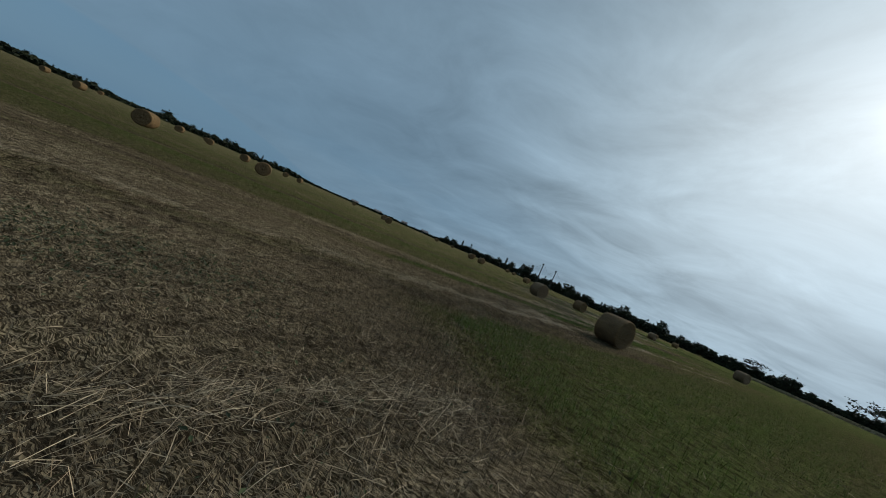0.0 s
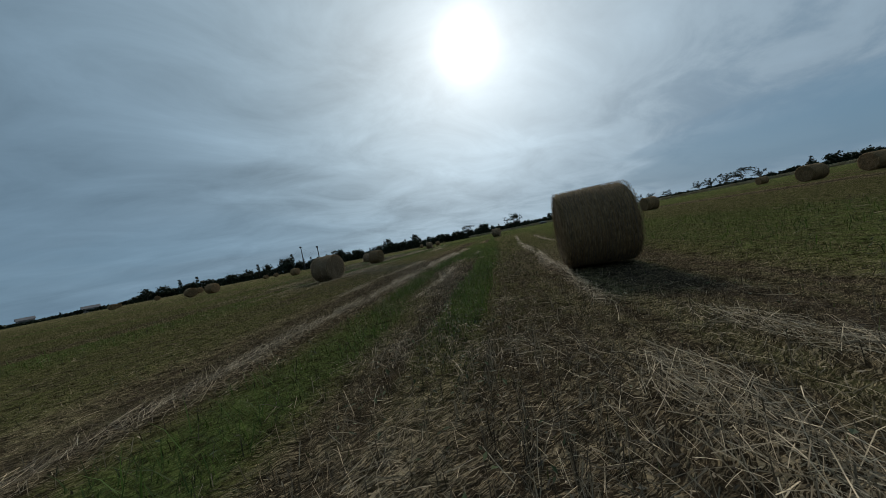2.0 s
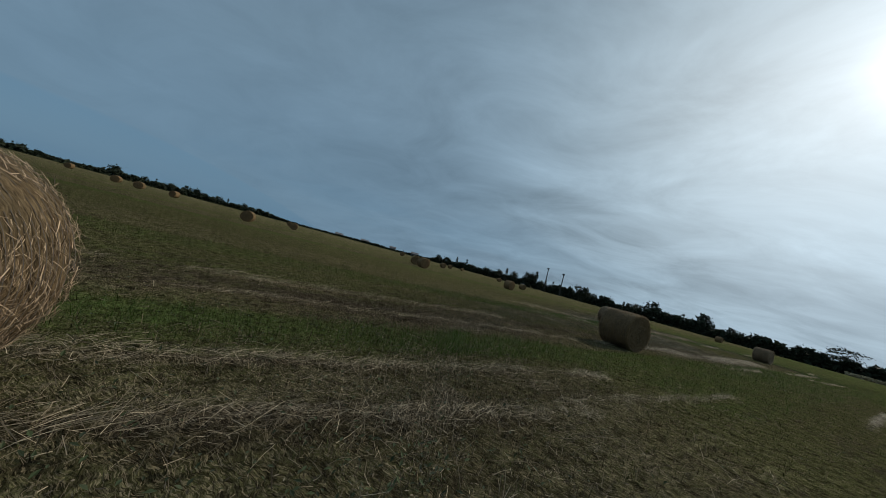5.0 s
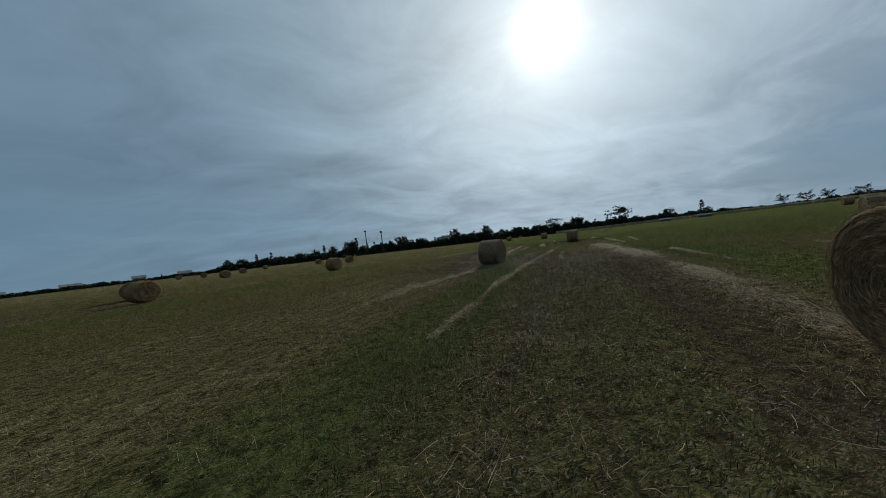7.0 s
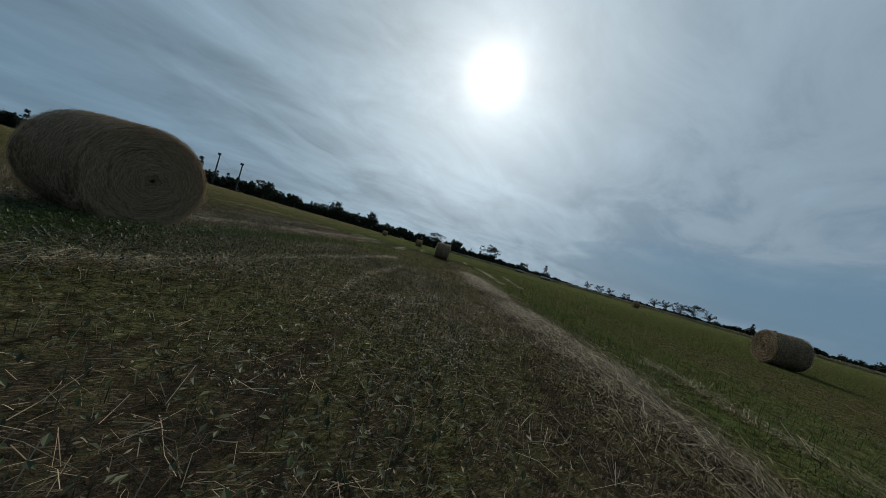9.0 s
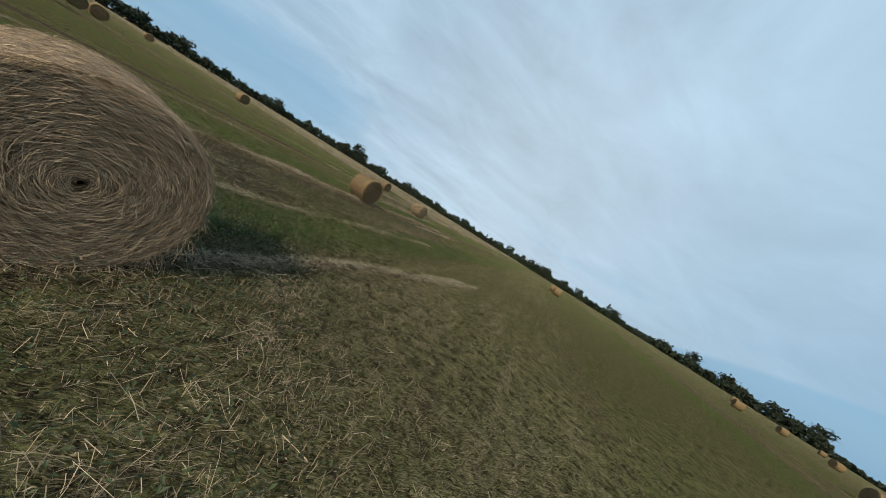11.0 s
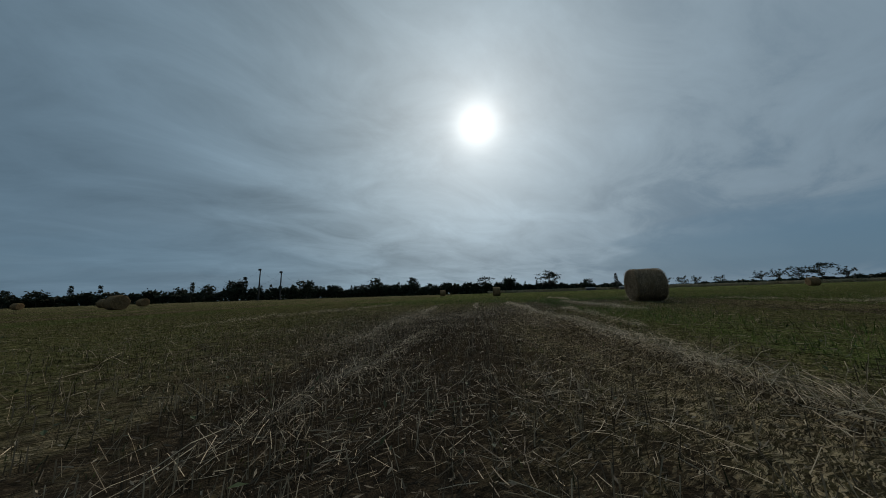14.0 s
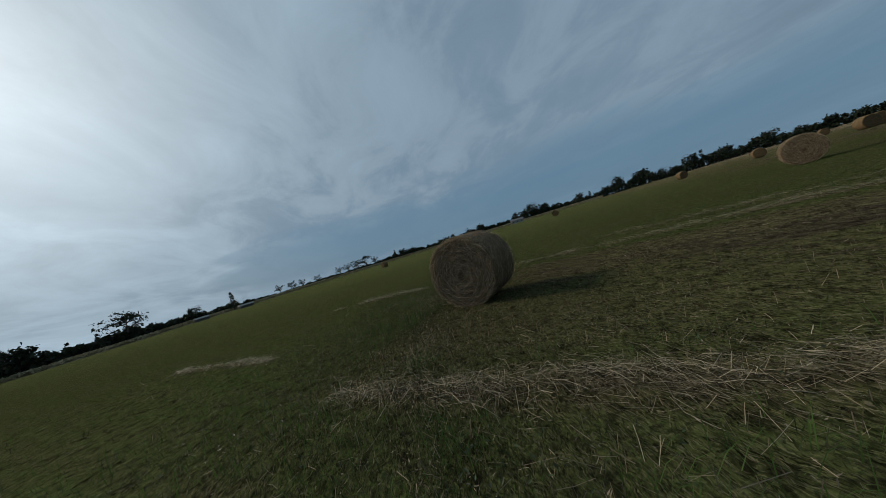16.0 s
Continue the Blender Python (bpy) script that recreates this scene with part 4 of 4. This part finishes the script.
def bale_straw(seed, count, thick, loose, mat, tangle):
    """Stalks lying round the roll and in rings on its ends, some standing off."""
    rng = np.random.default_rng(seed)
    n1 = int(count * 0.62)
    th, x = rng.uniform(0, 2 * np.pi, n1), rng.uniform(-WIDE / 2, WIDE / 2, n1)
    out = np.stack([np.zeros(n1), np.cos(th), np.sin(th)], -1)
    tang = np.stack([np.zeros(n1), -np.sin(th), np.cos(th)], -1)
    skew = np.where(rng.uniform(size=n1) < 0.22, rng.uniform(-1.5, 1.5, n1), rng.normal(0, tangle, n1))[:, None]
    axis = np.array((1.0, 0, 0))
    way = unit(tang * np.cos(skew) + axis * np.sin(skew) + out * (rng.normal(0, 0.14 * loose, n1) * np.where(rng.uniform(size=n1) < 0.12, 3.0, 1.0))[:, None])
    length = rng.uniform(0.02, 0.10, n1) + np.where(rng.uniform(size=n1) < 0.12, 0.08, 0.0)
    mid = out * (RADIUS + 0.004 + np.abs(rng.normal(0, 0.008 * loose, n1)))[:, None] + axis * x[:, None]
    v1, f1 = ribbons(mid, way, unit(np.cross(way, out + 0.5 * rng.normal(size=(n1, 3)))), out, length, rng.uniform(0.5, 1.8, n1) * thick, length ** 2 / (8 * RADIUS) + np.abs(rng.normal(0, 0.04, n1)) * length)
    n2 = count - n1
    th, r = rng.uniform(0, 2 * np.pi, n2), RADIUS * np.sqrt(rng.uniform(0.002, 1.0, n2))
    end = rng.choice((-1.0, 1.0), n2)
    out = np.stack([np.zeros(n2), np.cos(th), np.sin(th)], -1)
    tang = np.stack([np.zeros(n2), -np.sin(th), np.cos(th)], -1)
    face = axis * end[:, None]
    way = unit(tang + out * rng.normal(0, tangle, n2)[:, None] + face * (rng.normal(0, 0.14 * loose, n2) * np.where(rng.uniform(size=n2) < 0.1, 3.0, 1.0))[:, None])
    length = np.minimum(rng.uniform(0.03, 0.18, n2), r * 0.9 + 0.04)
    mid = out * (r - length ** 2 / (8 * np.maximum(r, 0.1)) * 0.6)[:, None] + face * (WIDE / 2 + 0.006 + np.abs(rng.normal(0, 0.008 * loose, n2)))[:, None]
    v2, f2 = ribbons(mid, way, unit(np.cross(way, face + 0.5 * rng.normal(size=(n2, 3)))), out, length, rng.uniform(0.5, 1.8, n2) * thick, np.minimum(length ** 2 / (8 * np.maximum(r, 0.12)), 0.08))
    return mesh_from("bale_straw", np.concatenate([v1, v2]) * (1, 1, 0.975), np.concatenate([f1, f2 + len(v1)]), mat)


def twine(seed):
    """Thread wound round and round the roll, sunk a little into the hay."""
    rng = np.random.default_rng(seed)
    turns, steps = 26, 72
    k = np.arange(turns * steps)
    th = k * 2 * np.pi / steps
    x = -WIDE * 0.45 + WIDE * 0.9 * k / (turns * steps) + np.repeat(rng.normal(0, 0.007, turns), steps) * np.sin(th / 2) ** 2
    r = RADIUS + 0.022 + 0.004 * np.sin(th * 5 + x * 20)
    mid = np.stack([x, r * np.cos(th), r * np.sin(th) * 0.975], -1)
    side = np.array((0.0022, 0, 0))
    verts = np.stack([mid - side, mid + side], 1).reshape(-1, 3)
    a = np.arange(len(k) - 1) * 2
    return mesh_from("twine", verts, np.stack([a, a + 1, a + 3, a + 2], -1), TWINE)


def fringe(seed, count, mat):
    """Torn straw hanging from the lower half of the roll on to the ground, in tufts."""
    rng = np.random.default_rng(seed)
    tuft = rng.integers(0, 90, count)
    th = rng.normal(-np.pi / 2, 0.62, 90)[tuft] + rng.normal(0, 0.05, count)
    x = np.where(rng.uniform(size=90) < 0.45, WIDE * 0.51 * rng.choice((-1.0, 1.0), 90), rng.uniform(-WIDE / 2, WIDE / 2, 90))[tuft] + rng.normal(0, 0.03, count)
    out = np.stack([0.3 * np.sign(x) * (np.abs(x) > WIDE * 0.45), np.cos(th), np.sin(th)], -1)
    root = np.stack([x, RADIUS * np.cos(th), RADIUS * 0.975 * np.sin(th)], -1)
    way = unit(np.stack([rng.normal(0, 0.28, count), rng.normal(0, 0.25, count) + 0.15 * np.cos(th), rng.uniform(-1.2, -0.4, count)], -1))
    length = np.minimum(rng.uniform(0.05, 0.20, count), (root[:, 2] + RADIUS * 0.975 - 0.01) / np.maximum(-way[:, 2], 0.1) + 0.05)
    v, f = ribbons(root + way * (length * 0.45)[:, None], way, unit(np.cross(way, out + 0.4 * rng.normal(size=(count, 3)))), out, length, rng.uniform(0.0012, 0.0032, count), rng.normal(0.10, 0.1, count) * length)
    return mesh_from("hanging_straw", v, f, mat)


def build_bale(name, seed, count, thick, loose, tangle, dull, fine, label):
    base = tagged(new(name), label, "hay bale", "round bales in the field")
    grid = (96, 22, 16) if fine else (44, 8, 7)
    part("roll", bale_body(seed, DULL_HAY if dull else HAY if fine else [HAY[0], DULL_HAY[1]], *grid), base)
    if fine:
        part("twine", twine(seed + 7), base, "dark twine wound round the roll")
    tagged(part("loose_straw", bale_straw(seed + 1, count, thick, loose, DULL_STRAW if dull else BALE_STRAW, tangle), base), "pale straw ends standing off the roll", kind="stuff")
    return base


def stand(x, y, axis_az, roll):
    """Pose of a bale whose axis points along that azimuth, turned about its axis and resting on the field."""
    z = RADIUS * 0.975 - 0.012
    return Matrix.Translation((x, y, z)) @ Matrix.Rotation(radians(90 - axis_az), 4, "Z") @ Matrix.Rotation(radians(roll), 4, "X")


hero = build_bale("hay_bale", 101, 70000, 0.0013, 1.1, 0.42, False, True, "large round bale of weathered hay with shaggy coiled end")
tagged(part("hanging_straw", fringe(131, 2600, BALE_STRAW), hero), "torn straw hanging from the roll's lower edge", kind="stuff")
hero.matrix_basis = stand(7.66, 50.44, 138, 0)
close = build_bale("hay_bale", 201, 17000, 0.0015, 0.9, 0.4, True, True, "round bale of pale brown hay on mown grass")
close.matrix_basis = stand(3.78, 14.18, 134, 0)
pale = build_bale("hay_bale", 251, 15000, 0.0024, 0.9, 0.5, False, True, "round bale of pale tan hay on mown grass")
pale.matrix_basis = stand(25.99, 44.83, 147, -2)
copy_thing(pale, stand(22.36, 61.97, 134, 2))
copy_thing(pale, stand(0.53, 26.42, 136, 3))
copy_thing(close, stand(5.81, 38.10, 133, -3))
distant = build_bale("hay_bale", 301, 500, 0.010, 0.8, 0.7, True, False, "round hay bale far off on the mown field")
FAR_BALES = [(29.4, 25.6), (-2.05, 66.92), (36.34, 86.72), (54.58, 12.72), (-15.08, 62.12), (-26.41, 18.42), (34.6, 17.0), (35.0, 14.3), (44.3, 13.5), (-41.3, 63.0),
             (-69.5, 84.5), (-64.3, 50.5), (-73.1, 50.5), (-70.6, 36.7), (-69.8, 31.1), (-40.2, 101.6), (-28.2, 113.6), (-38.5, 118.3),
             (-29.8, 47.4), (-65.4, 55.8), (-102.3, 52.2), (-21.8, 90.5), (-55.3, 139.2), (-2.3, 91.9), (79.2, 64.4), (69.0, 27.7), (52.9, -19.5), (24.8, 7.3), (39.5, 107.2), (-11.8, 116.1), (-9.4, 121.3),
             (-33.5, 144.6), (-11.6, 57.6), (-31.4, 11.9), (-51.2, 32.1), (-78.6, 21.2), (-112.6, 25.3), (-147.6, 44.1)]
rng_bales = random.Random(5)
for k, (x, y) in enumerate(FAR_BALES):
    m = stand(x, y, rng_bales.gauss(132, 9), rng_bales.uniform(-5, 5))
    if k == 0:
        distant.matrix_basis = m
    else:
        copy_thing(distant, m)


# ---------------------------------------------------------------- trees and far things
def limb_mesh(paths, mat, sides=6):
    """Tapered tubes: each path is a list of (point, radius)."""
    verts, faces = [], []
    for path in paths:
        base = len(verts)
        for k, (p, r) in enumerate(path):
            nxt = path[min(k + 1, len(path) - 1)][0]
            prv = path[max(k - 1, 0)][0]
            d = (nxt - prv).normalized()
            a = d.orthogonal().normalized()
            b = d.cross(a)
            for s in range(sides):
                t = 2 * math.pi * s / sides
                verts.append(p + (a * math.cos(t) + b * math.sin(t)) * r)
            if k:
                for s in range(sides):
                    o = base + (k - 1) * sides
                    faces.append((o + s, o + (s + 1) % sides, o + sides + (s + 1) % sides, o + sides + s))
    return mesh_from("limbs", np.array([tuple(v) for v in verts]), faces, mat, True)


def leaf_mesh(points, size, rng, mat=LEAF):
    """Small bent leaves (two triangles) round the points."""
    n = len(points)
    a = unit(rng.normal(size=(n, 3)))
    b = unit(np.cross(a, rng.normal(size=(n, 3))))
    s = rng.uniform(0.6, 1.2, (n, 1)) * size
    c = np.cross(a, b) * s * 0.25
    verts = np.stack([points - a * s, points + b * s * 0.6 + c, points + a * s, points - b * s * 0.6 + c], 1).reshape(-1, 3)
    k = np.arange(n)[:, None] * 4
    return mesh_from("leaves", verts, np.concatenate([k + (0, 1, 2), k + (0, 2, 3)]), mat)


def build_tree(name, seed, height, spread, leaves, shape, leaf_size, label):
    """A trunk, limbs and a loose crown. shape: round, spire, flat (wind-swept umbrella) or bare."""
    rng, rnd = np.random.default_rng(seed), random.Random(seed)
    base = tagged(new(name), label, "tree")
    lean = Vector((rnd.uniform(-0.1, 0.1), rnd.uniform(-0.1, 0.1), 1))
    if shape in ("flat", "bare"):
        lean = Vector((0.28, 0.1, 1))
    top = lean * height * (0.92 if shape == "spire" else 0.72)
    trunk = [(lean * height * 0.72 * k / 5 * (1.25 if shape == "spire" else 1) + Vector((rnd.gauss(0, 0.05), rnd.gauss(0, 0.05), 0)) * height * 0.25 * k / 5,
              0.026 * height * (1 - 0.16 * k)) for k in range(6)]
    limbs, tips = [], []
    for k in range(9 if shape != "bare" else 12):
        f = rnd.uniform(0.35, 0.98)
        i = min(int(f * 5), 4)
        at = trunk[i][0].lerp(trunk[i + 1][0], f * 5 - i)
        turn = rnd.uniform(0, 2 * math.pi)
        reach = spread * rnd.uniform(0.55, 1.0) * (1.15 - f if shape == "spire" else 1.0)
        rise = height * {"round": 0.22, "spire": 0.02, "flat": 0.16, "bare": 0.22}[shape] * rnd.uniform(0.4, 1.1)
        end = at + Vector((math.cos(turn) * reach, math.sin(turn) * reach, rise))
        mid = at.lerp(end, 0.5) + Vector((rnd.gauss(0, 0.05), rnd.gauss(0, 0.05), 0.04)) * height * 0.5
        limbs.append([(at, 0.012 * height), (mid, 0.008 * height), (end, 0.003 * height)])
        tips += [mid, end]
        for _ in range(2 if shape != "bare" else 4):
            tw = mid.lerp(end, rnd.uniform(0.2, 1.0))
            te = tw + Vector((rnd.gauss(0, 1), rnd.gauss(0, 1), abs(rnd.gauss(0.4, 0.6)))) * spread * 0.28
            limbs.append([(tw, 0.005 * height), (te, 0.002 * height)])
            tips.append(te)
    part("trunk", limb_mesh([trunk], BARK), base)
    tagged(part("branchwork", limb_mesh(limbs, BARK, 4), base), kind="stuff")
    hubs = np.array([tuple(t) for t in tips] + [tuple(top)])
    if shape == "round":
        ball = unit(rng.normal(size=(34, 3))) * rng.uniform(0.25, 1.0, (34, 1)) ** 0.6
        hubs = ball * (spread * 0.8, spread * 0.8, height * 0.36) + (0, 0, height * 0.58)
    if shape == "spire":
        f = rng.uniform(0.12, 1.0, 40)
        turn = rng.uniform(0, 2 * np.pi, 40)
        hubs = np.column_stack([np.column_stack([np.cos(turn), np.sin(turn)]) * (spread * (1.05 - f) * 0.8)[:, None], f * height])
    pick = rng.integers(0, len(hubs), leaves)
    size = {"round": (0.17, 0.12), "spire": (0.16, 0.05), "flat": (0.16, 0.05), "bare": (0.08, 0.05)}[shape]
    pts = hubs[pick] + rng.normal(size=(leaves, 3)) * np.array((spread * size[0], spread * size[0], height * size[1] * 0.55))
    pts[:, 2] = np.clip(pts[:, 2], 0.06 * height, height * 1.02)
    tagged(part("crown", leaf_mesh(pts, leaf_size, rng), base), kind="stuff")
    return base


def place(az, dist, size=1.0, turn=0.0):
    a = radians(az)
    return Matrix.Translation((8 + dist * math.sin(a), 40 + dist * math.cos(a), -0.1)) @ Matrix.Rotation(turn, 4, "Z") @ Matrix.Scale(size, 4)


def edge_of_field(az):
    return float(np.interp(az, (-100, -52, -23, -2, 20, 40, 47, 58, 81, 111, 180, 260), (250, 280, 235, 205, 170, 148, 150, 190, 256, 290, 270, 250)))


def edge_rise(az):
    """Height of the wood as a share of its distance."""
    return float(np.interp(az, (-100, -81, -75, -59, -55, -28, -20, 30, 38, 47, 58, 62, 84, 88, 105, 150, 180), (0.017, 0.017, 0.028, 0.026, 0.009, 0.011, 0.044, 0.054, 0.048, 0.035, 0.030, 0.014, 0.017, 0.031, 0.035, 0.040, 0.034)))


def swell(az):
    """The wood's height rises and falls along the edge."""
    return 0.98 + 0.30 * lumps(az, 0.0 * az, 2.7, 17) + 0.14 * lumps(az, 0.0 * az, 0.9, 18)


def put_tree(base, used, m):
    """The first use moves the built tree, later ones copy it."""
    if base in used:
        return copy_thing(base, m)
    used.add(base)
    base.matrix_basis = m
    return base


def build_trees():
    rnd = random.Random(77)
    broad = [build_tree("tree", 400 + k, 7.5 + k * 0.6, 3.2 + 0.3 * k, 480, "round", 0.58, "dark broad-leaved tree at the edge of the field") for k in range(5)]
    spire = [build_tree("tree", 420 + k, 10.0, 1.9, 420, "spire", 0.38, "dark pointed conifer rising over the wood") for k in range(2)]
    flat = [build_tree("tree", 430 + k, 8.5, 3.6, 520, "flat", 0.3, "wind-swept tree with a flat open crown") for k in range(2)]
    bare = [build_tree("tree", 440 + k, 9.5, 3.6, 420, "bare", 0.36, "thin leaning tree with sparse foliage") for k in range(3)]
    used = set()
    # trees that stand out against the sky
    for kind, x, y, tall in ((broad[0], 101.9, 152.3, 7.6), (flat[0], 97.0, 165.3, 9.4), (flat[1], 117.6, 142.7, 10.6), (spire[0], -29.3, 247.3, 10.2),
                             (spire[1], -24.0, 246.5, 8.6), (broad[1], -83.6, 256.4, 7.6), (broad[2], -90.5, 252.0, 6.4), (spire[0], 160.0, 135.0, 8.0),
                             (flat[0], 260.8, 81.4, 10.5), (broad[3], 21.0, 205.0, 8.0)):
        size = tall / {"round": 7.5, "spire": 10.0}.get("round" if kind in broad else "spire" if kind in spire else "", 8.0)
        put_tree(kind, used, Matrix.Translation((x, y, -0.1)) @ Matrix.Rotation(rnd.uniform(0, 6.28) if kind in broad else 0.0, 4, "Z") @ Matrix.Scale(size, 4))
    for az, dist, tall in ((66, 262, 8), (68, 258, 8.5), (69.5, 262, 9), (72, 255, 8.5), (76, 258, 10), (77.5, 254, 10.5), (79, 258, 10), (82.5, 255, 10)):
        put_tree(rnd.choice(bare), used, place(az, dist, tall / 9.5, rnd.uniform(-0.4, 0.4)))
    # the wood along the field's edge
    az = -100.0
    while az < 260:
        dist = edge_of_field(az)
        low = -55 < az < -27 or 60 < az < 86
        if not low or rnd.random() < 0.3:
            tall = dist * edge_rise(az) * swell(az) * rnd.choice((0.75, 0.85, 0.95, 1.0, 1.15)) * rnd.uniform(0.9, 1.1)
            kind = rnd.choice(broad) if rnd.random() < 0.9 else rnd.choice(spire)
            m = place(az + rnd.uniform(-0.3, 0.3), dist + rnd.uniform(2, 14), 1.0, rnd.uniform(0, 6.28))
            put_tree(kind, used, m @ Matrix.Scale(tall / (8.7 if kind in broad else 9.0), 4))
        az += math.degrees(rnd.uniform(3.0, 6.0) / dist)


def build_hedge():
    """The closed undergrowth of the wood: countless leaves on low mounds."""
    rng = np.random.default_rng(88)
    n = 58000
    az = rng.uniform(-100, 260, n)
    dist = np.array([edge_of_field(a) for a in az]) + rng.uniform(0, 9, n)
    tall = dist * np.array([edge_rise(a) for a in az]) * (0.50 + 0.16 * lumps(az * 40, az * 0, 7.0, 9)) * swell(az)
    a = np.radians(az)
    pts = np.column_stack([8 + dist * np.sin(a), 40 + dist * np.cos(a), rng.uniform(0, 1, n) ** 0.8 * tall])
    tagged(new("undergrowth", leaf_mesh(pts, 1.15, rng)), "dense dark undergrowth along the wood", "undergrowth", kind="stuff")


def build_bank():
    """A low bank of tall dry grass before the wood."""
    rng = np.random.default_rng(89)
    n = 26000
    az = rng.uniform(36, 128, n)
    dist = np.array([edge_of_field(a) for a in az]) - rng.uniform(3, 9, n)
    a = np.radians(az)
    pts = np.column_stack([8 + dist * np.sin(a), 40 + dist * np.cos(a), rng.uniform(0, 1, n) * dist * 0.0065])
    tagged(new("dry_grass_bank", leaf_mesh(pts, 0.45, rng, BANK)), "strip of tall dry grass along the field's edge", "dry grass", kind="stuff")


def box(bm, low, high):
    made = bmesh.ops.create_cube(bm, size=1.0)["verts"]
    for v in made:
        v.co = Vector([low[k] + (high[k] - low[k]) * (v.co[k] + 0.5) for k in range(3)])
    return made


def part_bm(name, bm, mat, parent, label=""):
    mesh = bpy.data.meshes.new(name)
    bm.to_mesh(mesh)
    bm.free()
    mesh.materials.append(mat)
    return part(name, mesh, parent, label)


def build_mast(x, y, tall):
    base = tagged(new("utility_pole"), "tall weathered pole with a cross-head above the wood", "utility pole", "poles over the wood")
    base.location = (x, y, -0.1)
    part("pole", limb_mesh([[(Vector((0, 0, tall * k / 6)), 0.42 - 0.03 * k) for k in range(7)]], POLE, 10), base)
    bm = bmesh.new()
    box(bm, (-0.9, -0.25, tall - 0.7), (0.5, 0.25, tall + 0.35))
    bmesh.ops.bevel(bm, geom=list(bm.edges), offset=0.08, segments=2, affect="EDGES")
    part_bm("cross_head", bm, POLE, base)
    for side in (-1, 1):
        wire = [(Vector((side * 0.4 + side * 9 * k / 6, 0, tall - 0.4 - 6.0 * math.sin(k / 6 * math.pi / 2))), 0.025) for k in range(7)]
        part("cable", limb_mesh([wire], POLE, 4), base)
    return base


def build_house(az, dist, length, tall, depth, face=WALL, label="low grey house far off beyond the field"):
    base = tagged(new("house"), label, "house", "houses beyond the field")
    base.matrix_basis = place(az, dist, 1.0, radians(-az))
    bm = bmesh.new()
    box(bm, (-length / 2, -depth / 2, 0), (length / 2, depth / 2, tall))
    part_bm("wall", bm, face, base)
    bm = bmesh.new()
    vs = box(bm, (-length / 2 - 0.4, -depth / 2 - 0.4, tall), (length / 2 + 0.4, depth / 2 + 0.4, tall + 1.6))
    for v in vs:
        if v.co.z > tall + 1:
            v.co.y *= 0.25
    part_bm("roof", bm, ROOF, base)
    count = max(2, int(length / 3.5))
    for k in range(count):
        bm = bmesh.new()
        x = -length / 2 + (k + 0.5) * length / count
        box(bm, (x - 0.6, -depth / 2 - 0.06, tall * 0.35), (x + 0.6, -depth / 2 + 0.02, tall * 0.75))
        part_bm("window", bm, PANE, base)
    return base


build_trees()
build_hedge()
build_house(112.0, 262, 11, 2.6, 5, SHEET, "long low white shed before the wood")
build_bank()
build_mast(0.0, 240.8, 17.2)
build_mast(10.2, 225.3, 14.6)
for az, dist, length, tall, depth in ((-30.0, 250, 6.5, 2.4, 6), (-34.5, 280, 6, 2.8, 6), (-40.0, 320, 9, 2.6, 7), (-45.0, 330, 8, 2.4, 7)):
    build_house(az, dist, length, tall, depth)


def build_covered_stack(az, dist, length):
    """A long low stack under a white sheet held down by a dark skirt."""
    base = tagged(new("covered_stack"), "long low stack under a white sheet beside the wood", "stack", "stacks beside the wood")
    base.matrix_basis = place(az, dist, 1.0, radians(-az + 8))
    bm = bmesh.new()
    box(bm, (-length / 2, -1.3, 0), (length / 2, 1.3, 0.95))
    part_bm("stack", bm, STACK, base)
    bm = bmesh.new()
    vs = box(bm, (-length / 2 - 0.15, -1.45, 0.95), (length / 2 + 0.15, 1.45, 1.5))
    for v in vs:
        if v.co.z > 1.2:
            v.co.y *= 0.55
            v.co.x *= 0.97
    bmesh.ops.bevel(bm, geom=list(bm.edges), offset=0.1, segments=2, affect="EDGES")
    part_bm("sheet", bm, SHEET, base, "white plastic sheet")


def build_track():
    """A pale gravel track on a low bank along part of the field's edge."""
    steps = np.linspace(41, 56, 60)
    verts, faces = [], []
    for k, az in enumerate(steps):
        a, dist = radians(az), edge_of_field(az) - 7.5
        for out, z in ((-1.6, -0.05), (-1.1, 0.18), (1.1, 0.19), (1.6, -0.05)):
            verts.append((8 + (dist + out) * math.sin(a), 40 + (dist + out) * math.cos(a), z + 0.04 * math.sin(k * 1.7)))
        if k:
            o = (k - 1) * 4
            faces += [(o + s, o + s + 1, o + s + 5, o + s + 4) for s in range(3)]
    tagged(new("track", mesh_from("track", verts, faces, GRAVEL)), "pale gravel track on a low bank", "track", kind="structure")


build_track()
for az, dist, length in ((53.3, 150, 3.6), (58.1, 146, 4.0)):
    build_covered_stack(az, dist, length)
